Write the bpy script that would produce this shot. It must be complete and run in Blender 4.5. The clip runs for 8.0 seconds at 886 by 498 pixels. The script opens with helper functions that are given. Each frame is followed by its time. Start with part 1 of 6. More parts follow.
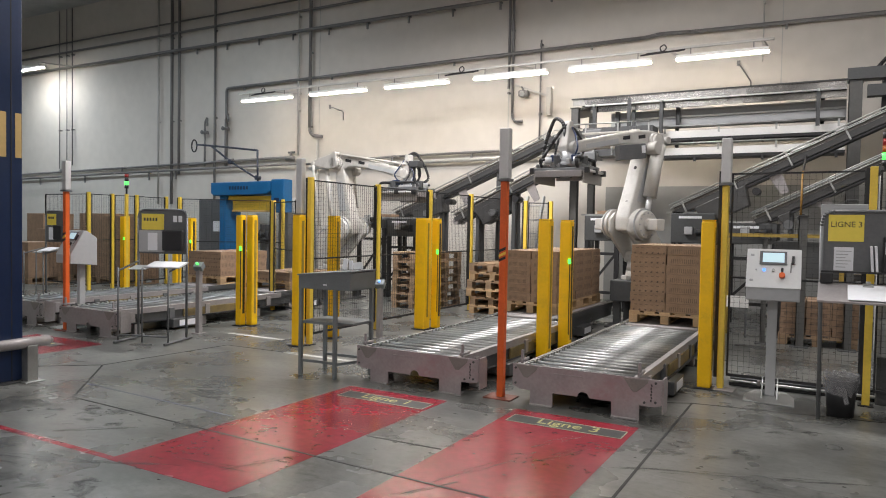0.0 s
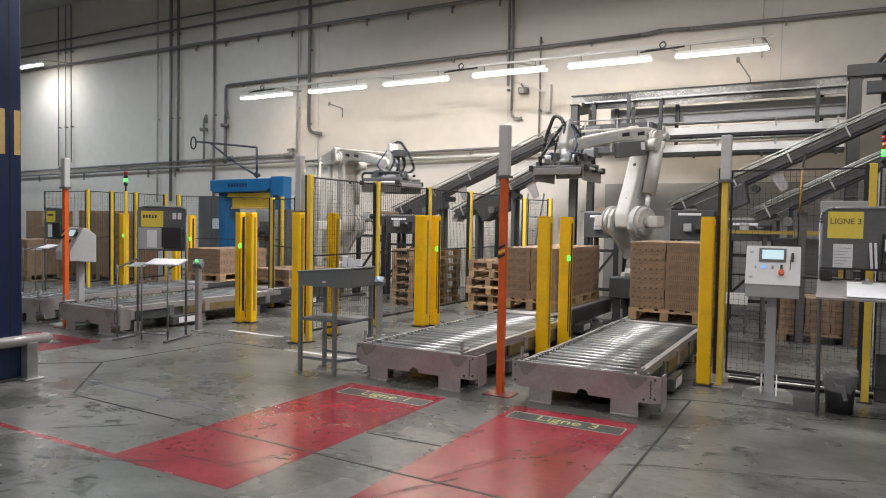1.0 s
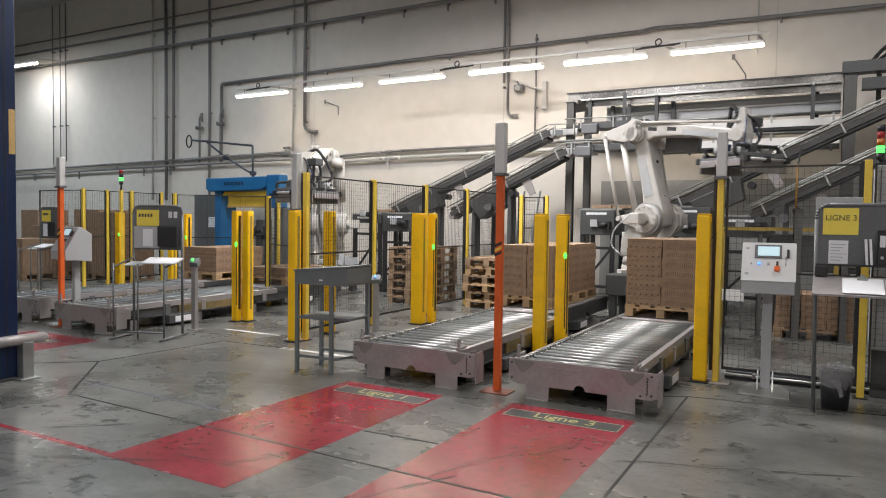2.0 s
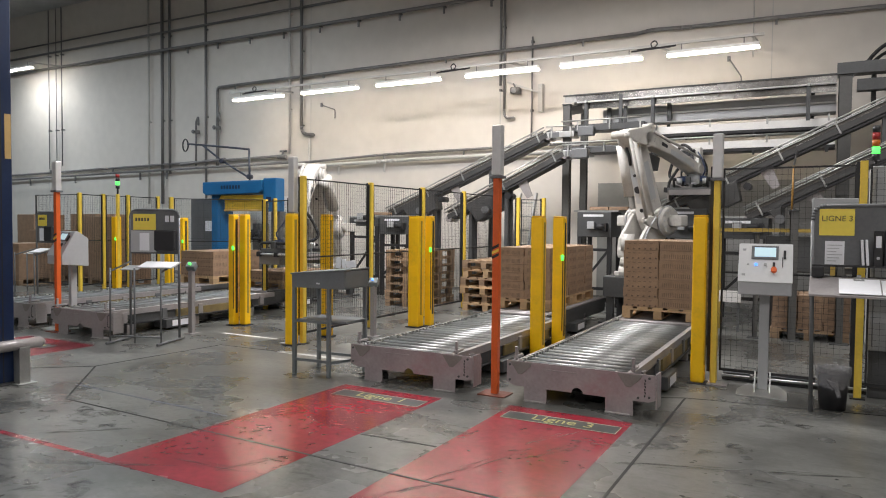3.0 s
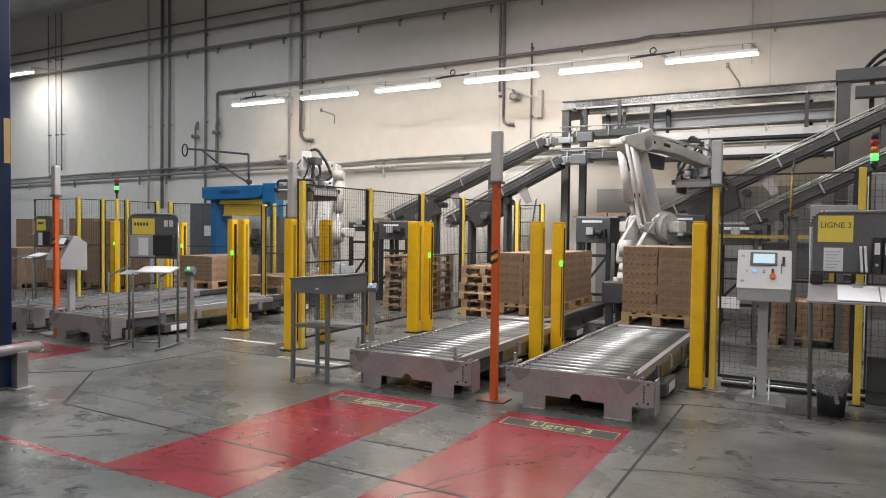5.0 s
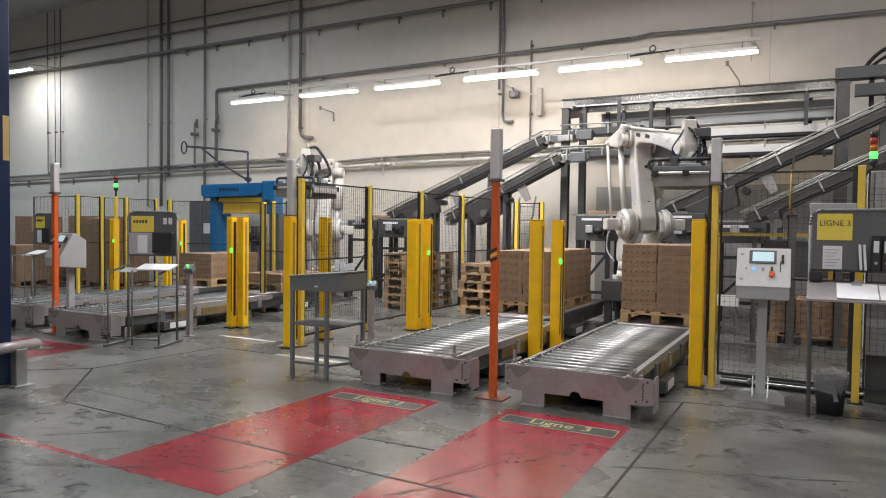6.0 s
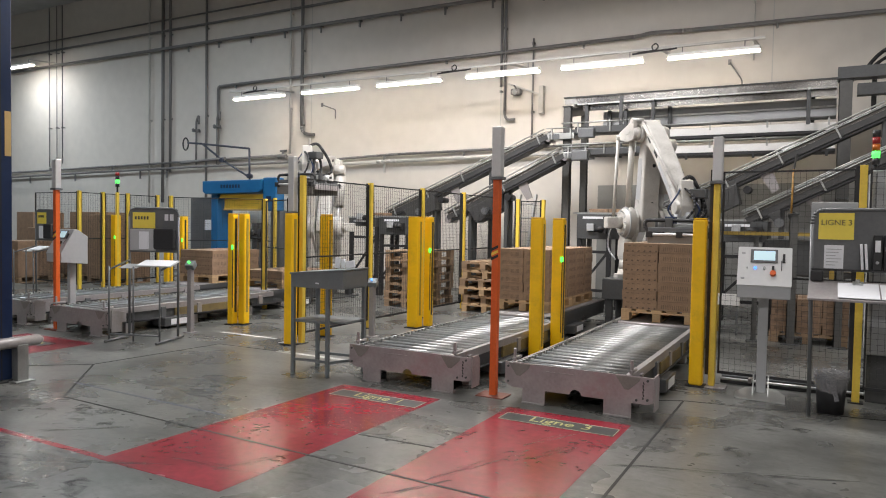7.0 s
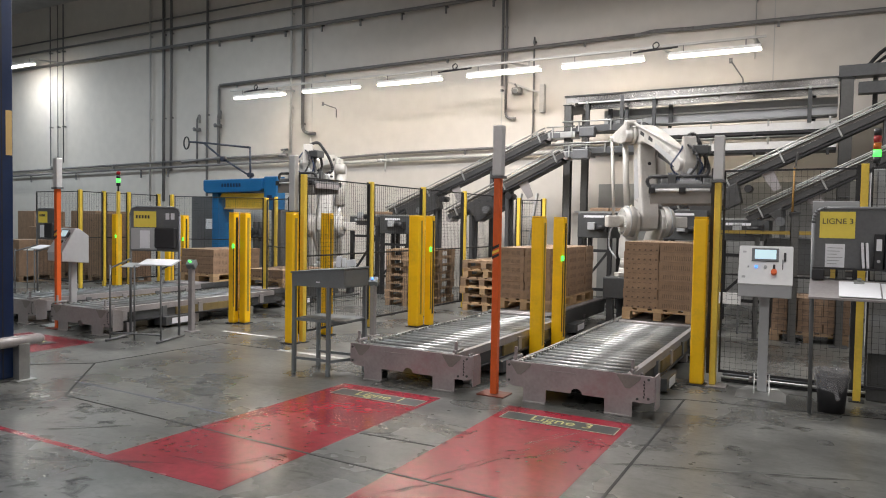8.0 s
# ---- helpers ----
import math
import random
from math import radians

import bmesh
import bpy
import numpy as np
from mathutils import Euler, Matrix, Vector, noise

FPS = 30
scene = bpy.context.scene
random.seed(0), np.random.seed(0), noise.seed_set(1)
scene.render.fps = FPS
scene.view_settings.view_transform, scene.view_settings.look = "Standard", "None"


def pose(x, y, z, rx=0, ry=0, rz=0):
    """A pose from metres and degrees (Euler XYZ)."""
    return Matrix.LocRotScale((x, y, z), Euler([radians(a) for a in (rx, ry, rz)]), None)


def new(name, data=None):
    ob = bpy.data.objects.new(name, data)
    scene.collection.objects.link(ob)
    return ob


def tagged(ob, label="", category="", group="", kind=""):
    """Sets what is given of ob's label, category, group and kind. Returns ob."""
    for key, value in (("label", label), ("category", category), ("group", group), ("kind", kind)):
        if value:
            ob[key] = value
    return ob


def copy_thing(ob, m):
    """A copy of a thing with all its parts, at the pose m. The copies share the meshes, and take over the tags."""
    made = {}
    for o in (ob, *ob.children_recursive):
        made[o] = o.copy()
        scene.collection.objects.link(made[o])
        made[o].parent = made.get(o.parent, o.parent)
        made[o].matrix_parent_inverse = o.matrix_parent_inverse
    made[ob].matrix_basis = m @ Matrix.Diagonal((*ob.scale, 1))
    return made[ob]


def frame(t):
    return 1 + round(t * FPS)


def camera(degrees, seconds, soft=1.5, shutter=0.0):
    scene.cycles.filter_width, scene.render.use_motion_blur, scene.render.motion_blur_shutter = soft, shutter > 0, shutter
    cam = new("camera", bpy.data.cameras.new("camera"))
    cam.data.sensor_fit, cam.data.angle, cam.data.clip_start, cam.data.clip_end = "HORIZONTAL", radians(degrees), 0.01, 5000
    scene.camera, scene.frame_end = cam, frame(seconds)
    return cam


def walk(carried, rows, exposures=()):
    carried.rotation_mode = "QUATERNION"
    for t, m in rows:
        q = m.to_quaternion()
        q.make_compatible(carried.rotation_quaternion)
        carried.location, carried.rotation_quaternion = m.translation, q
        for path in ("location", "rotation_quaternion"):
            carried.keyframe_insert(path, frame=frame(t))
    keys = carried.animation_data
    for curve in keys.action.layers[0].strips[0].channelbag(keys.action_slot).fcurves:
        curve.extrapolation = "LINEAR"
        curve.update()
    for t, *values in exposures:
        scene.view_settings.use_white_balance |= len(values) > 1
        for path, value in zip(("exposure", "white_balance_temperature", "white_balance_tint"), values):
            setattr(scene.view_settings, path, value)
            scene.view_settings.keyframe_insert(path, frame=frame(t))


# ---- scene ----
# ---------------------------------------------------------------- camera
cam = camera(64.73, 8.0, soft=1.0, shutter=0.4)


def aim(pitch, roll, yaw):
    """A camera on a tripod 1.5 m over the floor that only turns."""
    return pose(0, 0, 1.5) @ pose(0, 0, 0, 90 + pitch, 0, yaw) @ pose(0, 0, 0, 0, 0, roll)


PATH = [(0.0, aim(-1.937, 1.032, 29.228)), (0.5, aim(-1.984, 0.876, 29.193)), (1.0, aim(-2.177, 1.005, 29.176)),
        (1.5, aim(-2.404, 0.956, 29.012)), (3.0, aim(-2.130, 0.532, 28.663)), (3.5, aim(-1.922, 0.549, 28.610)),
        (4.0, aim(-1.760, 0.723, 28.602)), (4.5, aim(-1.647, 0.689, 28.594)), (6.0, aim(-1.863, 0.738, 28.527)),
        (6.5, aim(-1.975, 0.885, 28.586)), (7.0, aim(-2.058, 0.998, 28.614)), (7.5, aim(-2.101, 0.993, 28.645)),
        (8.0, aim(-2.154, 0.975, 28.682))]
walk(cam, PATH, [(0.0, 0.0), (8.0, 0.0)])

# ---------------------------------------------------------------- light
LAMP_GLOW, FILL_WATTS, FILL_GLOW = 44.0, 192.0, 2.0
world = bpy.data.worlds.new("hall_air")
world.use_nodes = True
world.node_tree.nodes["Background"].inputs[0].default_value = (0.8, 0.85, 0.9, 1)
world.node_tree.nodes["Background"].inputs[1].default_value = 0.05
scene.world = world

# ---------------------------------------------------------------- materials


def mat(name, color, rough=0.5, metal=0.0, var=0.15, scale=2.0, bump=0.05, bscale=40.0, dirt=None, dirt_amount=0.0,
        dirt_scale=1.2, piece=0.0, coat=0.0, stretch=(1, 1, 1), rvar=0.12):
    """Paint, metal, wood or board: a base colour with broad and fine variation, dirt patches and fine relief."""
    m = bpy.data.materials.new(name)
    m.use_nodes = True
    nt = m.node_tree
    b = nt.nodes["Principled BSDF"]
    b.inputs["Metallic"].default_value = metal
    b.inputs["Coat Weight"].default_value = coat
    tc = nt.nodes.new("ShaderNodeTexCoord")
    mp = nt.nodes.new("ShaderNodeMapping")
    mp.inputs["Scale"].default_value = stretch
    nt.links.new(tc.outputs["Object"], mp.inputs["Vector"])

    def noise_tex(s, detail):
        n = nt.nodes.new("ShaderNodeTexNoise")
        n.inputs["Scale"].default_value, n.inputs["Detail"].default_value = s, detail
        nt.links.new(mp.outputs["Vector"], n.inputs["Vector"])
        return n.outputs["Fac"]

    def span(src, a, c, lo, hi):
        r = nt.nodes.new("ShaderNodeMapRange")
        for i, v in enumerate((a, c, lo, hi)):
            r.inputs[i + 1].default_value = v
        nt.links.new(src, r.inputs[0])
        return r.outputs[0]

    def mult(x, y):
        n = nt.nodes.new("ShaderNodeMath")
        n.operation = "MULTIPLY"
        nt.links.new(x, n.inputs[0])
        nt.links.new(y, n.inputs[1])
        return n.outputs[0]

    broad, fine = noise_tex(scale, 4), noise_tex(scale * 14, 3)
    f = mult(span(broad, 0.3, 0.7, 1 - var, 1 + var * 0.6), span(fine, 0.3, 0.7, 1 - var * 0.5, 1 + var * 0.4))
    if piece:
        oi = nt.nodes.new("ShaderNodeObjectInfo")
        f = mult(f, span(oi.outputs["Random"], 0, 1, 1 - piece, 1 + piece))
    mixn = nt.nodes.new("ShaderNodeMix")
    mixn.data_type, mixn.blend_type = "RGBA", "MULTIPLY"
    mixn.inputs["Factor"].default_value = 1
    mixn.inputs["A"].default_value = (*color, 1)
    nt.links.new(f, mixn.inputs["B"])
    out = mixn.outputs["Result"]
    if dirt:
        patch = mult(span(noise_tex(dirt_scale, 6), 0.5, 0.72, 0, 1), span(noise_tex(dirt_scale * 9, 4), 0.35, 0.65, 0.35, 1))
        amt = span(patch, 0, 1, 0, dirt_amount)
        d = nt.nodes.new("ShaderNodeMix")
        d.data_type = "RGBA"
        nt.links.new(amt, d.inputs["Factor"])
        nt.links.new(out, d.inputs["A"])
        d.inputs["B"].default_value = (*dirt, 1)
        out = d.outputs["Result"]
    nt.links.new(out, b.inputs["Base Color"])
    nt.links.new(span(broad, 0.25, 0.75, max(0.02, rough - rvar), min(1, rough + rvar)), b.inputs["Roughness"])
    if bump:
        bp = nt.nodes.new("ShaderNodeBump")
        bp.inputs["Strength"].default_value, bp.inputs["Distance"].default_value = bump, 0.01
        nt.links.new(noise_tex(bscale, 4), bp.inputs["Height"])
        nt.links.new(bp.outputs["Normal"], b.inputs["Normal"])
    return m


def glow(name, color, strength):
    m = bpy.data.materials.new(name)
    m.use_nodes = True
    b = m.node_tree.nodes["Principled BSDF"]
    b.inputs["Base Color"].default_value = (*color, 1)
    b.inputs["Emission Color"].default_value = (*color, 1)
    b.inputs["Emission Strength"].default_value = strength
    return m




def floor_paint(name, color, stain, rough, wear, smear=0.65):
    """A polished floor: clouds, dark tyre smears, fine scratches and dull patches."""
    m = mat(name, color, rough, var=0.34, scale=1.3, bump=0.03, bscale=30, dirt=stain, dirt_amount=wear, dirt_scale=0.7, rvar=0.08)
    nt = m.node_tree
    b = nt.nodes["Principled BSDF"]
    src = b.inputs["Base Color"].links[0].from_socket
    tc = nt.nodes.new("ShaderNodeTexCoord")
    for turn, sx, sy, s, lo, hi, amount in ((25, 0.7, 1.2, 1.1, 0.50, 0.74, 0.75), (-35, 0.8, 1.5, 2.6, 0.54, 0.72, 0.7), (70, 0.6, 2.2, 7.0, 0.60, 0.70, 0.7),
                                            (5, 1.0, 1.0, 20.0, 0.60, 0.70, 0.55), (-15, 1.0, 1.6, 45.0, 0.56, 0.68, 0.35)):
        mp = nt.nodes.new("ShaderNodeMapping")
        mp.inputs["Scale"].default_value, mp.inputs["Rotation"].default_value = (sx, sy, 1), (0, 0, radians(turn))
        n = nt.nodes.new("ShaderNodeTexNoise")
        n.inputs["Scale"].default_value, n.inputs["Detail"].default_value, n.inputs["Distortion"].default_value = s, 7, 0.6
        r = nt.nodes.new("ShaderNodeMapRange")
        for i, v in enumerate((lo - 0.03, hi + 0.06, 0.0, amount * smear)):
            r.inputs[i + 1].default_value = v
        x = nt.nodes.new("ShaderNodeMix")
        x.data_type = "RGBA"
        x.inputs["B"].default_value = (*[c * 0.8 for c in stain], 1)
        nt.links.new(tc.outputs["Object"], mp.inputs["Vector"])
        nt.links.new(mp.outputs["Vector"], n.inputs["Vector"])
        nt.links.new(n.outputs["Fac"], r.inputs[0])
        nt.links.new(r.outputs[0], x.inputs["Factor"])
        nt.links.new(src, x.inputs["A"])
        src = x.outputs["Result"]
    nt.links.new(src, b.inputs["Base Color"])
    return m


CONCRETE = floor_paint("polished_concrete", (0.155, 0.157, 0.147), (0.042, 0.042, 0.038), 0.285, 0.85, 0.85)
RED = floor_paint("red_floor_paint", (0.275, 0.021, 0.036), (0.13, 0.02, 0.028), 0.225, 0.25, 0.3)
BLACKPAINT = mat("dark_floor_paint", (0.05, 0.05, 0.047), 0.4, var=0.2)
BORDER = mat("pale_outline_paint", (0.46, 0.44, 0.33), 0.5, var=0.2)
LETTER = mat("pale_yellow_paint", (0.56, 0.52, 0.22), 0.5, var=0.15)
WHITELINE = mat("worn_white_line", (0.6, 0.6, 0.57), 0.5, var=0.25, dirt=(0.28, 0.28, 0.26), dirt_amount=0.8, dirt_scale=6)
JOINT = mat("joint_sealant", (0.022, 0.022, 0.021), 0.85)
WALL = mat("painted_wall", (0.62, 0.588, 0.545), 0.75, var=0.07, scale=0.25, bump=0.05, bscale=18, dirt=(0.55, 0.54, 0.52), dirt_amount=0.35,
           dirt_scale=0.35)
DADO = mat("grey_wall_paint", (0.30, 0.30, 0.29), 0.6, var=0.1, scale=0.6)
CEIL = mat("ceiling_sheet", (0.5, 0.5, 0.5), 0.7)
YELLOW = mat("yellow_paint", (0.97, 0.57, 0.008), 0.38, var=0.06, scale=2.5, bump=0.02, dirt=(0.35, 0.22, 0.03), dirt_amount=0.4, dirt_scale=5)
FENCEYELLOW = mat("fence_yellow", (0.86, 0.61, 0.08), 0.42, var=0.12, scale=3)
BLACK = mat("black_steel", (0.022, 0.022, 0.024), 0.5, var=0.2)
RUBBER = mat("black_rubber", (0.02, 0.02, 0.022), 0.55, var=0.25)
ORANGE = mat("orange_paint", (0.72, 0.125, 0.022), 0.42, var=0.12, scale=4)
RUST = mat("scuffed_red_brown_paint", (0.20, 0.055, 0.03), 0.5, var=0.3, scale=8, dirt=(0.09, 0.06, 0.05), dirt_amount=0.7, dirt_scale=9)
SILVER = mat("aluminium_profile", (0.62, 0.62, 0.62), 0.42, 0.35, var=0.06)
GALV = mat("galvanised_steel", (0.47, 0.48, 0.47), 0.42, 0.8, var=0.18, scale=7, bump=0.03, piece=0.1)
ROLLER = mat("worn_zinc_roller", (0.27, 0.275, 0.27), 0.36, 0.75, var=0.3, scale=3, bump=0.03, piece=0.2, rvar=0.12)
GREYSTEEL = mat("worn_grey_paint", (0.33, 0.31, 0.31), 0.38, 0.2, var=0.16, scale=3, dirt=(0.18, 0.15, 0.14), dirt_amount=0.45, dirt_scale=3)
# pink patches mix scuffs with a painted-in reflection of the red floor
PLATE = mat("scuffed_grey_paint_pink_reflection", (0.36, 0.32, 0.325), 0.38, 0.15, var=0.18, scale=3, dirt=(0.34, 0.17, 0.19), dirt_amount=0.6, dirt_scale=2.2)
DARKSTEEL = mat("charcoal_paint", (0.075, 0.078, 0.08), 0.45, 0.1, var=0.18, scale=2)
COLUMNGREY = mat("grey_column_paint", (0.105, 0.104, 0.10), 0.45, 0.1, var=0.18, scale=2)
MIDSTEEL = mat("slate_grey_paint", (0.14, 0.145, 0.15), 0.42, 0.1, var=0.15, scale=3)
INCLINE = mat("dark_grey_conveyor_paint", (0.062, 0.062, 0.062), 0.42, 0.1, var=0.18, scale=3)
DESKGREY = mat("blue_grey_enamel", (0.17, 0.19, 0.20), 0.4, 0.1, var=0.12, scale=4)
ROBOT = mat("robot_white", (0.535, 0.52, 0.49), 0.36, var=0.12, scale=4, dirt=(0.27, 0.255, 0.23), dirt_amount=0.6, dirt_scale=3.2)
BLUE = mat("blue_machine_paint", (0.012, 0.13, 0.32), 0.4, var=0.12, scale=2)
JIBBLUE = mat("dark_blue_tube", (0.035, 0.042, 0.065), 0.45, var=0.15)
DULLYELLOW = mat("dusty_yellow", (0.36, 0.25, 0.05), 0.55, var=0.2)
GUARD = mat("dusty_ochre", (0.20, 0.15, 0.06), 0.6, var=0.3, scale=6, dirt=(0.07, 0.06, 0.05), dirt_amount=0.7, dirt_scale=9)
BLUELINE = mat("worn_blue_line", (0.075, 0.08, 0.11), 0.4, var=0.4, scale=9)
NAVY = mat("navy_column_paint", (0.008, 0.024, 0.078), 0.35, var=0.15, scale=1.5, dirt=(0.03, 0.04, 0.06), dirt_amount=0.5)
CREAM = mat("cream_stripe", (0.62, 0.43, 0.17), 0.5, var=0.1)
CARTON = mat("brown_cardboard", (0.30, 0.198, 0.128), 0.75, var=0.2, scale=9, bump=0.04, bscale=70, piece=0.06)
TAPE = mat("packing_tape", (0.42, 0.29, 0.19), 0.3, var=0.08)
PRINT = mat("carton_print", (0.15, 0.10, 0.07), 0.8, var=0.4, scale=20)
FAINTPRINT = mat("faint_carton_print", (0.215, 0.145, 0.098), 0.8, var=0.4, scale=20)
WOOD = mat("pallet_wood", (0.47, 0.32, 0.18), 0.75, var=0.22, scale=4, bump=0.12, bscale=30, piece=0.2, stretch=(1, 1, 1))
WOODOLD = mat("weathered_pallet_wood", (0.33, 0.225, 0.14), 0.8, var=0.25, scale=4, bump=0.12, bscale=30, piece=0.22)
PAPER = mat("white_paper", (0.78, 0.79, 0.82), 0.7, var=0.04)
SIGNYELLOW = mat("yellow_sheet", (0.85, 0.68, 0.10), 0.5, var=0.06)
INK = mat("dark_ink", (0.08, 0.075, 0.05), 0.6)
PANELWHITE = mat("white_enamel", (0.70, 0.71, 0.71), 0.35, var=0.05)
CABGREY = mat("light_grey_enamel", (0.42, 0.43, 0.44), 0.4, var=0.06)
PIPE = mat("grey_pipe", (0.20, 0.195, 0.195), 0.5, 0.2, var=0.15)
PIPELIGHT = mat("painted_pipe", (0.50, 0.49, 0.47), 0.55, var=0.1)
BRIGHTSTEEL = mat("bright_sheet_steel", (0.42, 0.41, 0.395), 0.22, 0.9, var=0.3, scale=1.0, rvar=0.14)
CLAMP = mat("worn_clamp_plate", (0.24, 0.225, 0.21), 0.5, 0.1, var=0.15, scale=5)
BEAMWHITE = mat("white_beam_paint", (0.82, 0.81, 0.79), 0.5, var=0.06)
ORANGEHOSE = mat("orange_cable", (0.30, 0.16, 0.03), 0.5)
GUARDPLATE = mat("dusty_taupe_guard", (0.115, 0.105, 0.093), 0.55, 0.1, var=0.2, scale=4)
BAG = mat("clear_plastic_bag", (0.45, 0.45, 0.47), 0.2, var=0.3, scale=12, bump=0.6, bscale=14)
BAG.node_tree.nodes["Principled BSDF"].inputs["Alpha"].default_value = 0.38
TUBE = glow("lamp_tube", (1.0, 0.872, 0.71), LAMP_GLOW)
# faint diffuser glow of the added fill lamps
FILLTUBE = glow("fill_lamp_diffuser", (1.0, 0.96, 0.9), FILL_GLOW)
GREENLED = glow("green_indicator", (0.06, 1.0, 0.08), 3.0)
BLUELED = glow("blue_indicator", (0.1, 0.3, 0.9), 1.6)
SCREEN = glow("operator_screen", (0.5, 0.68, 0.75), 0.55)
REDLENS = mat("red_lens", (0.35, 0.02, 0.02), 0.3)
ORANGELENS = mat("amber_lens", (0.5, 0.13, 0.01), 0.3)

# ---------------------------------------------------------------- mesh helpers


def box(bm, x0, x1, y0, y1, z0, z1, m=None):
    v = [bm.verts.new((x, y, z)) for z in (z0, z1) for x, y in ((x0, y0), (x1, y0), (x1, y1), (x0, y1))]
    for f in ((3, 2, 1, 0), (4, 5, 6, 7), (0, 1, 5, 4), (1, 2, 6, 5), (2, 3, 7, 6), (3, 0, 4, 7)):
        bm.faces.new([v[i] for i in f])
    if m is not None:
        for a in v:
            a.co = m @ a.co
    return v


def rbox(bm, x0, x1, y0, y1, z0, z1, r=0.01, m=None, seg=2):
    """A box with rounded edges."""
    t = bmesh.new()
    box(t, x0, x1, y0, y1, z0, z1)
    bmesh.ops.bevel(t, geom=list(t.edges), offset=r, segments=seg, affect="EDGES", profile=0.5)
    if m is not None:
        bmesh.ops.transform(t, matrix=m, verts=t.verts)
    pour(bm, t)


def pour(bm, t):
    me = bpy.data.meshes.new("tmp")
    t.to_mesh(me)
    bm.from_mesh(me)
    bpy.data.meshes.remove(me)
    t.free()


def rod(bm, p, q, r, seg=10, r2=None):
    """A round bar from p to q."""
    p, q = Vector(p), Vector(q)
    d = (q - p).normalized()
    s = d.orthogonal().normalized()
    u = d.cross(s)
    r2 = r if r2 is None else r2
    a = [bm.verts.new(p + r * (math.cos(2 * math.pi * i / seg) * s + math.sin(2 * math.pi * i / seg) * u)) for i in range(seg)]
    b = [bm.verts.new(q + r2 * (math.cos(2 * math.pi * i / seg) * s + math.sin(2 * math.pi * i / seg) * u)) for i in range(seg)]
    for i in range(seg):
        f = bm.faces.new((a[i], b[i], b[(i + 1) % seg], a[(i + 1) % seg]))
        f.smooth = seg > 6
        f.normal_update()
    bm.faces.new(a)
    bm.faces.new(b[::-1])


def beam(bm, p, q, w, h, up=(0, 0, 1)):
    """A rectangular bar from p to q, w wide and h high."""
    p, q = Vector(p), Vector(q)
    d = (q - p).normalized()
    s = d.cross(Vector(up)).normalized()
    u = s.cross(d)
    v = [bm.verts.new(c + i * s * w / 2 + j * u * h / 2) for c in (p, q) for i, j in ((-1, -1), (1, -1), (1, 1), (-1, 1))]
    for f in ((3, 2, 1, 0), (4, 5, 6, 7), (0, 1, 5, 4), (1, 2, 6, 5), (2, 3, 7, 6), (3, 0, 4, 7)):
        bm.faces.new([v[i] for i in f])


def pipe(bm, points, r, seg=8, bend=0.0):
    """A pipe along points, its corners rounded off by bend."""
    pts = [Vector(p) for p in points]
    if bend:
        out = [pts[0]]
        for a, b, c in zip(pts, pts[1:], pts[2:]):
            s, e = b + (a - b).normalized() * bend, b + (c - b).normalized() * bend
            out += [s.lerp(b, k).lerp(b.lerp(e, k), k) for k in (0, 0.25, 0.5, 0.75, 1)]
        pts = out + [pts[-1]]
    for a, b in zip(pts, pts[1:]):
        if (b - a).length > 1e-4:
            rod(bm, a, b, r, seg)


def slab(bm, outline, axis, a, b, bev=0.0):
    """An outline of (u, v) extruded along an axis from a to b: x -> (u, v) = (y, z), y -> (x, z), z -> (x, y)."""
    put = {"x": lambda u, v, w: (w, u, v), "y": lambda u, v, w: (u, w, v), "z": lambda u, v, w: (u, v, w)}[axis]
    t = bmesh.new()
    lo = [t.verts.new(put(u, v, a)) for u, v in outline]
    hi = [t.verts.new(put(u, v, b)) for u, v in outline]
    n = len(lo)
    for i in range(n):
        t.faces.new((lo[i], lo[(i + 1) % n], hi[(i + 1) % n], hi[i]))
    t.faces.new(lo[::-1])
    t.faces.new(hi)
    bmesh.ops.recalc_face_normals(t, faces=t.faces)
    if bev:
        bmesh.ops.bevel(t, geom=list(t.edges), offset=bev, segments=2, affect="EDGES", profile=0.5)
    pour(bm, t)


def B(fn=None, *a, **k):
    bm = bmesh.new()
    if fn:
        fn(bm, *a, **k)
    return bm


def part(name, bm, material, parent=None, label=""):
    """Links a bmesh as one mesh object under a thing or a part."""
    me = bpy.data.meshes.new(name)
    bmesh.ops.recalc_face_normals(bm, faces=bm.faces)
    bm.to_mesh(me)
    bm.free()
    me.materials.append(material)
    ob = new(name, me)
    ob.parent = parent
    return tagged(ob, label)


def share(name, ob, parent, m):
    """Another object on the mesh of ob."""
    o = new(name, ob.data)
    o.parent = parent
    o.matrix_basis = m
    return o


def thing(name, label, category, group="", kind="", at=None):
    ob = new(name)
    ob.empty_display_size = 0.2
    if at is not None:
        ob.matrix_basis = at
    return tagged(ob, label, category, group, kind)


def letters(name, text, size, material, parent, m, label=""):
    cu = bpy.data.curves.new(name, "FONT")
    cu.body, cu.size, cu.extrude = text, size, 0.0006
    cu.align_x, cu.align_y = "CENTER", "CENTER"
    tmp = new(name + "_curve", cu)
    bpy.context.view_layer.update()
    me = bpy.data.meshes.new_from_object(tmp.evaluated_get(bpy.context.evaluated_depsgraph_get()))
    bpy.data.objects.remove(tmp)
    bpy.data.curves.remove(cu)
    me.materials.clear()
    me.materials.append(material)
    ob = new(name, me)
    ob.parent = parent
    ob.matrix_basis = m
    return tagged(ob, label)


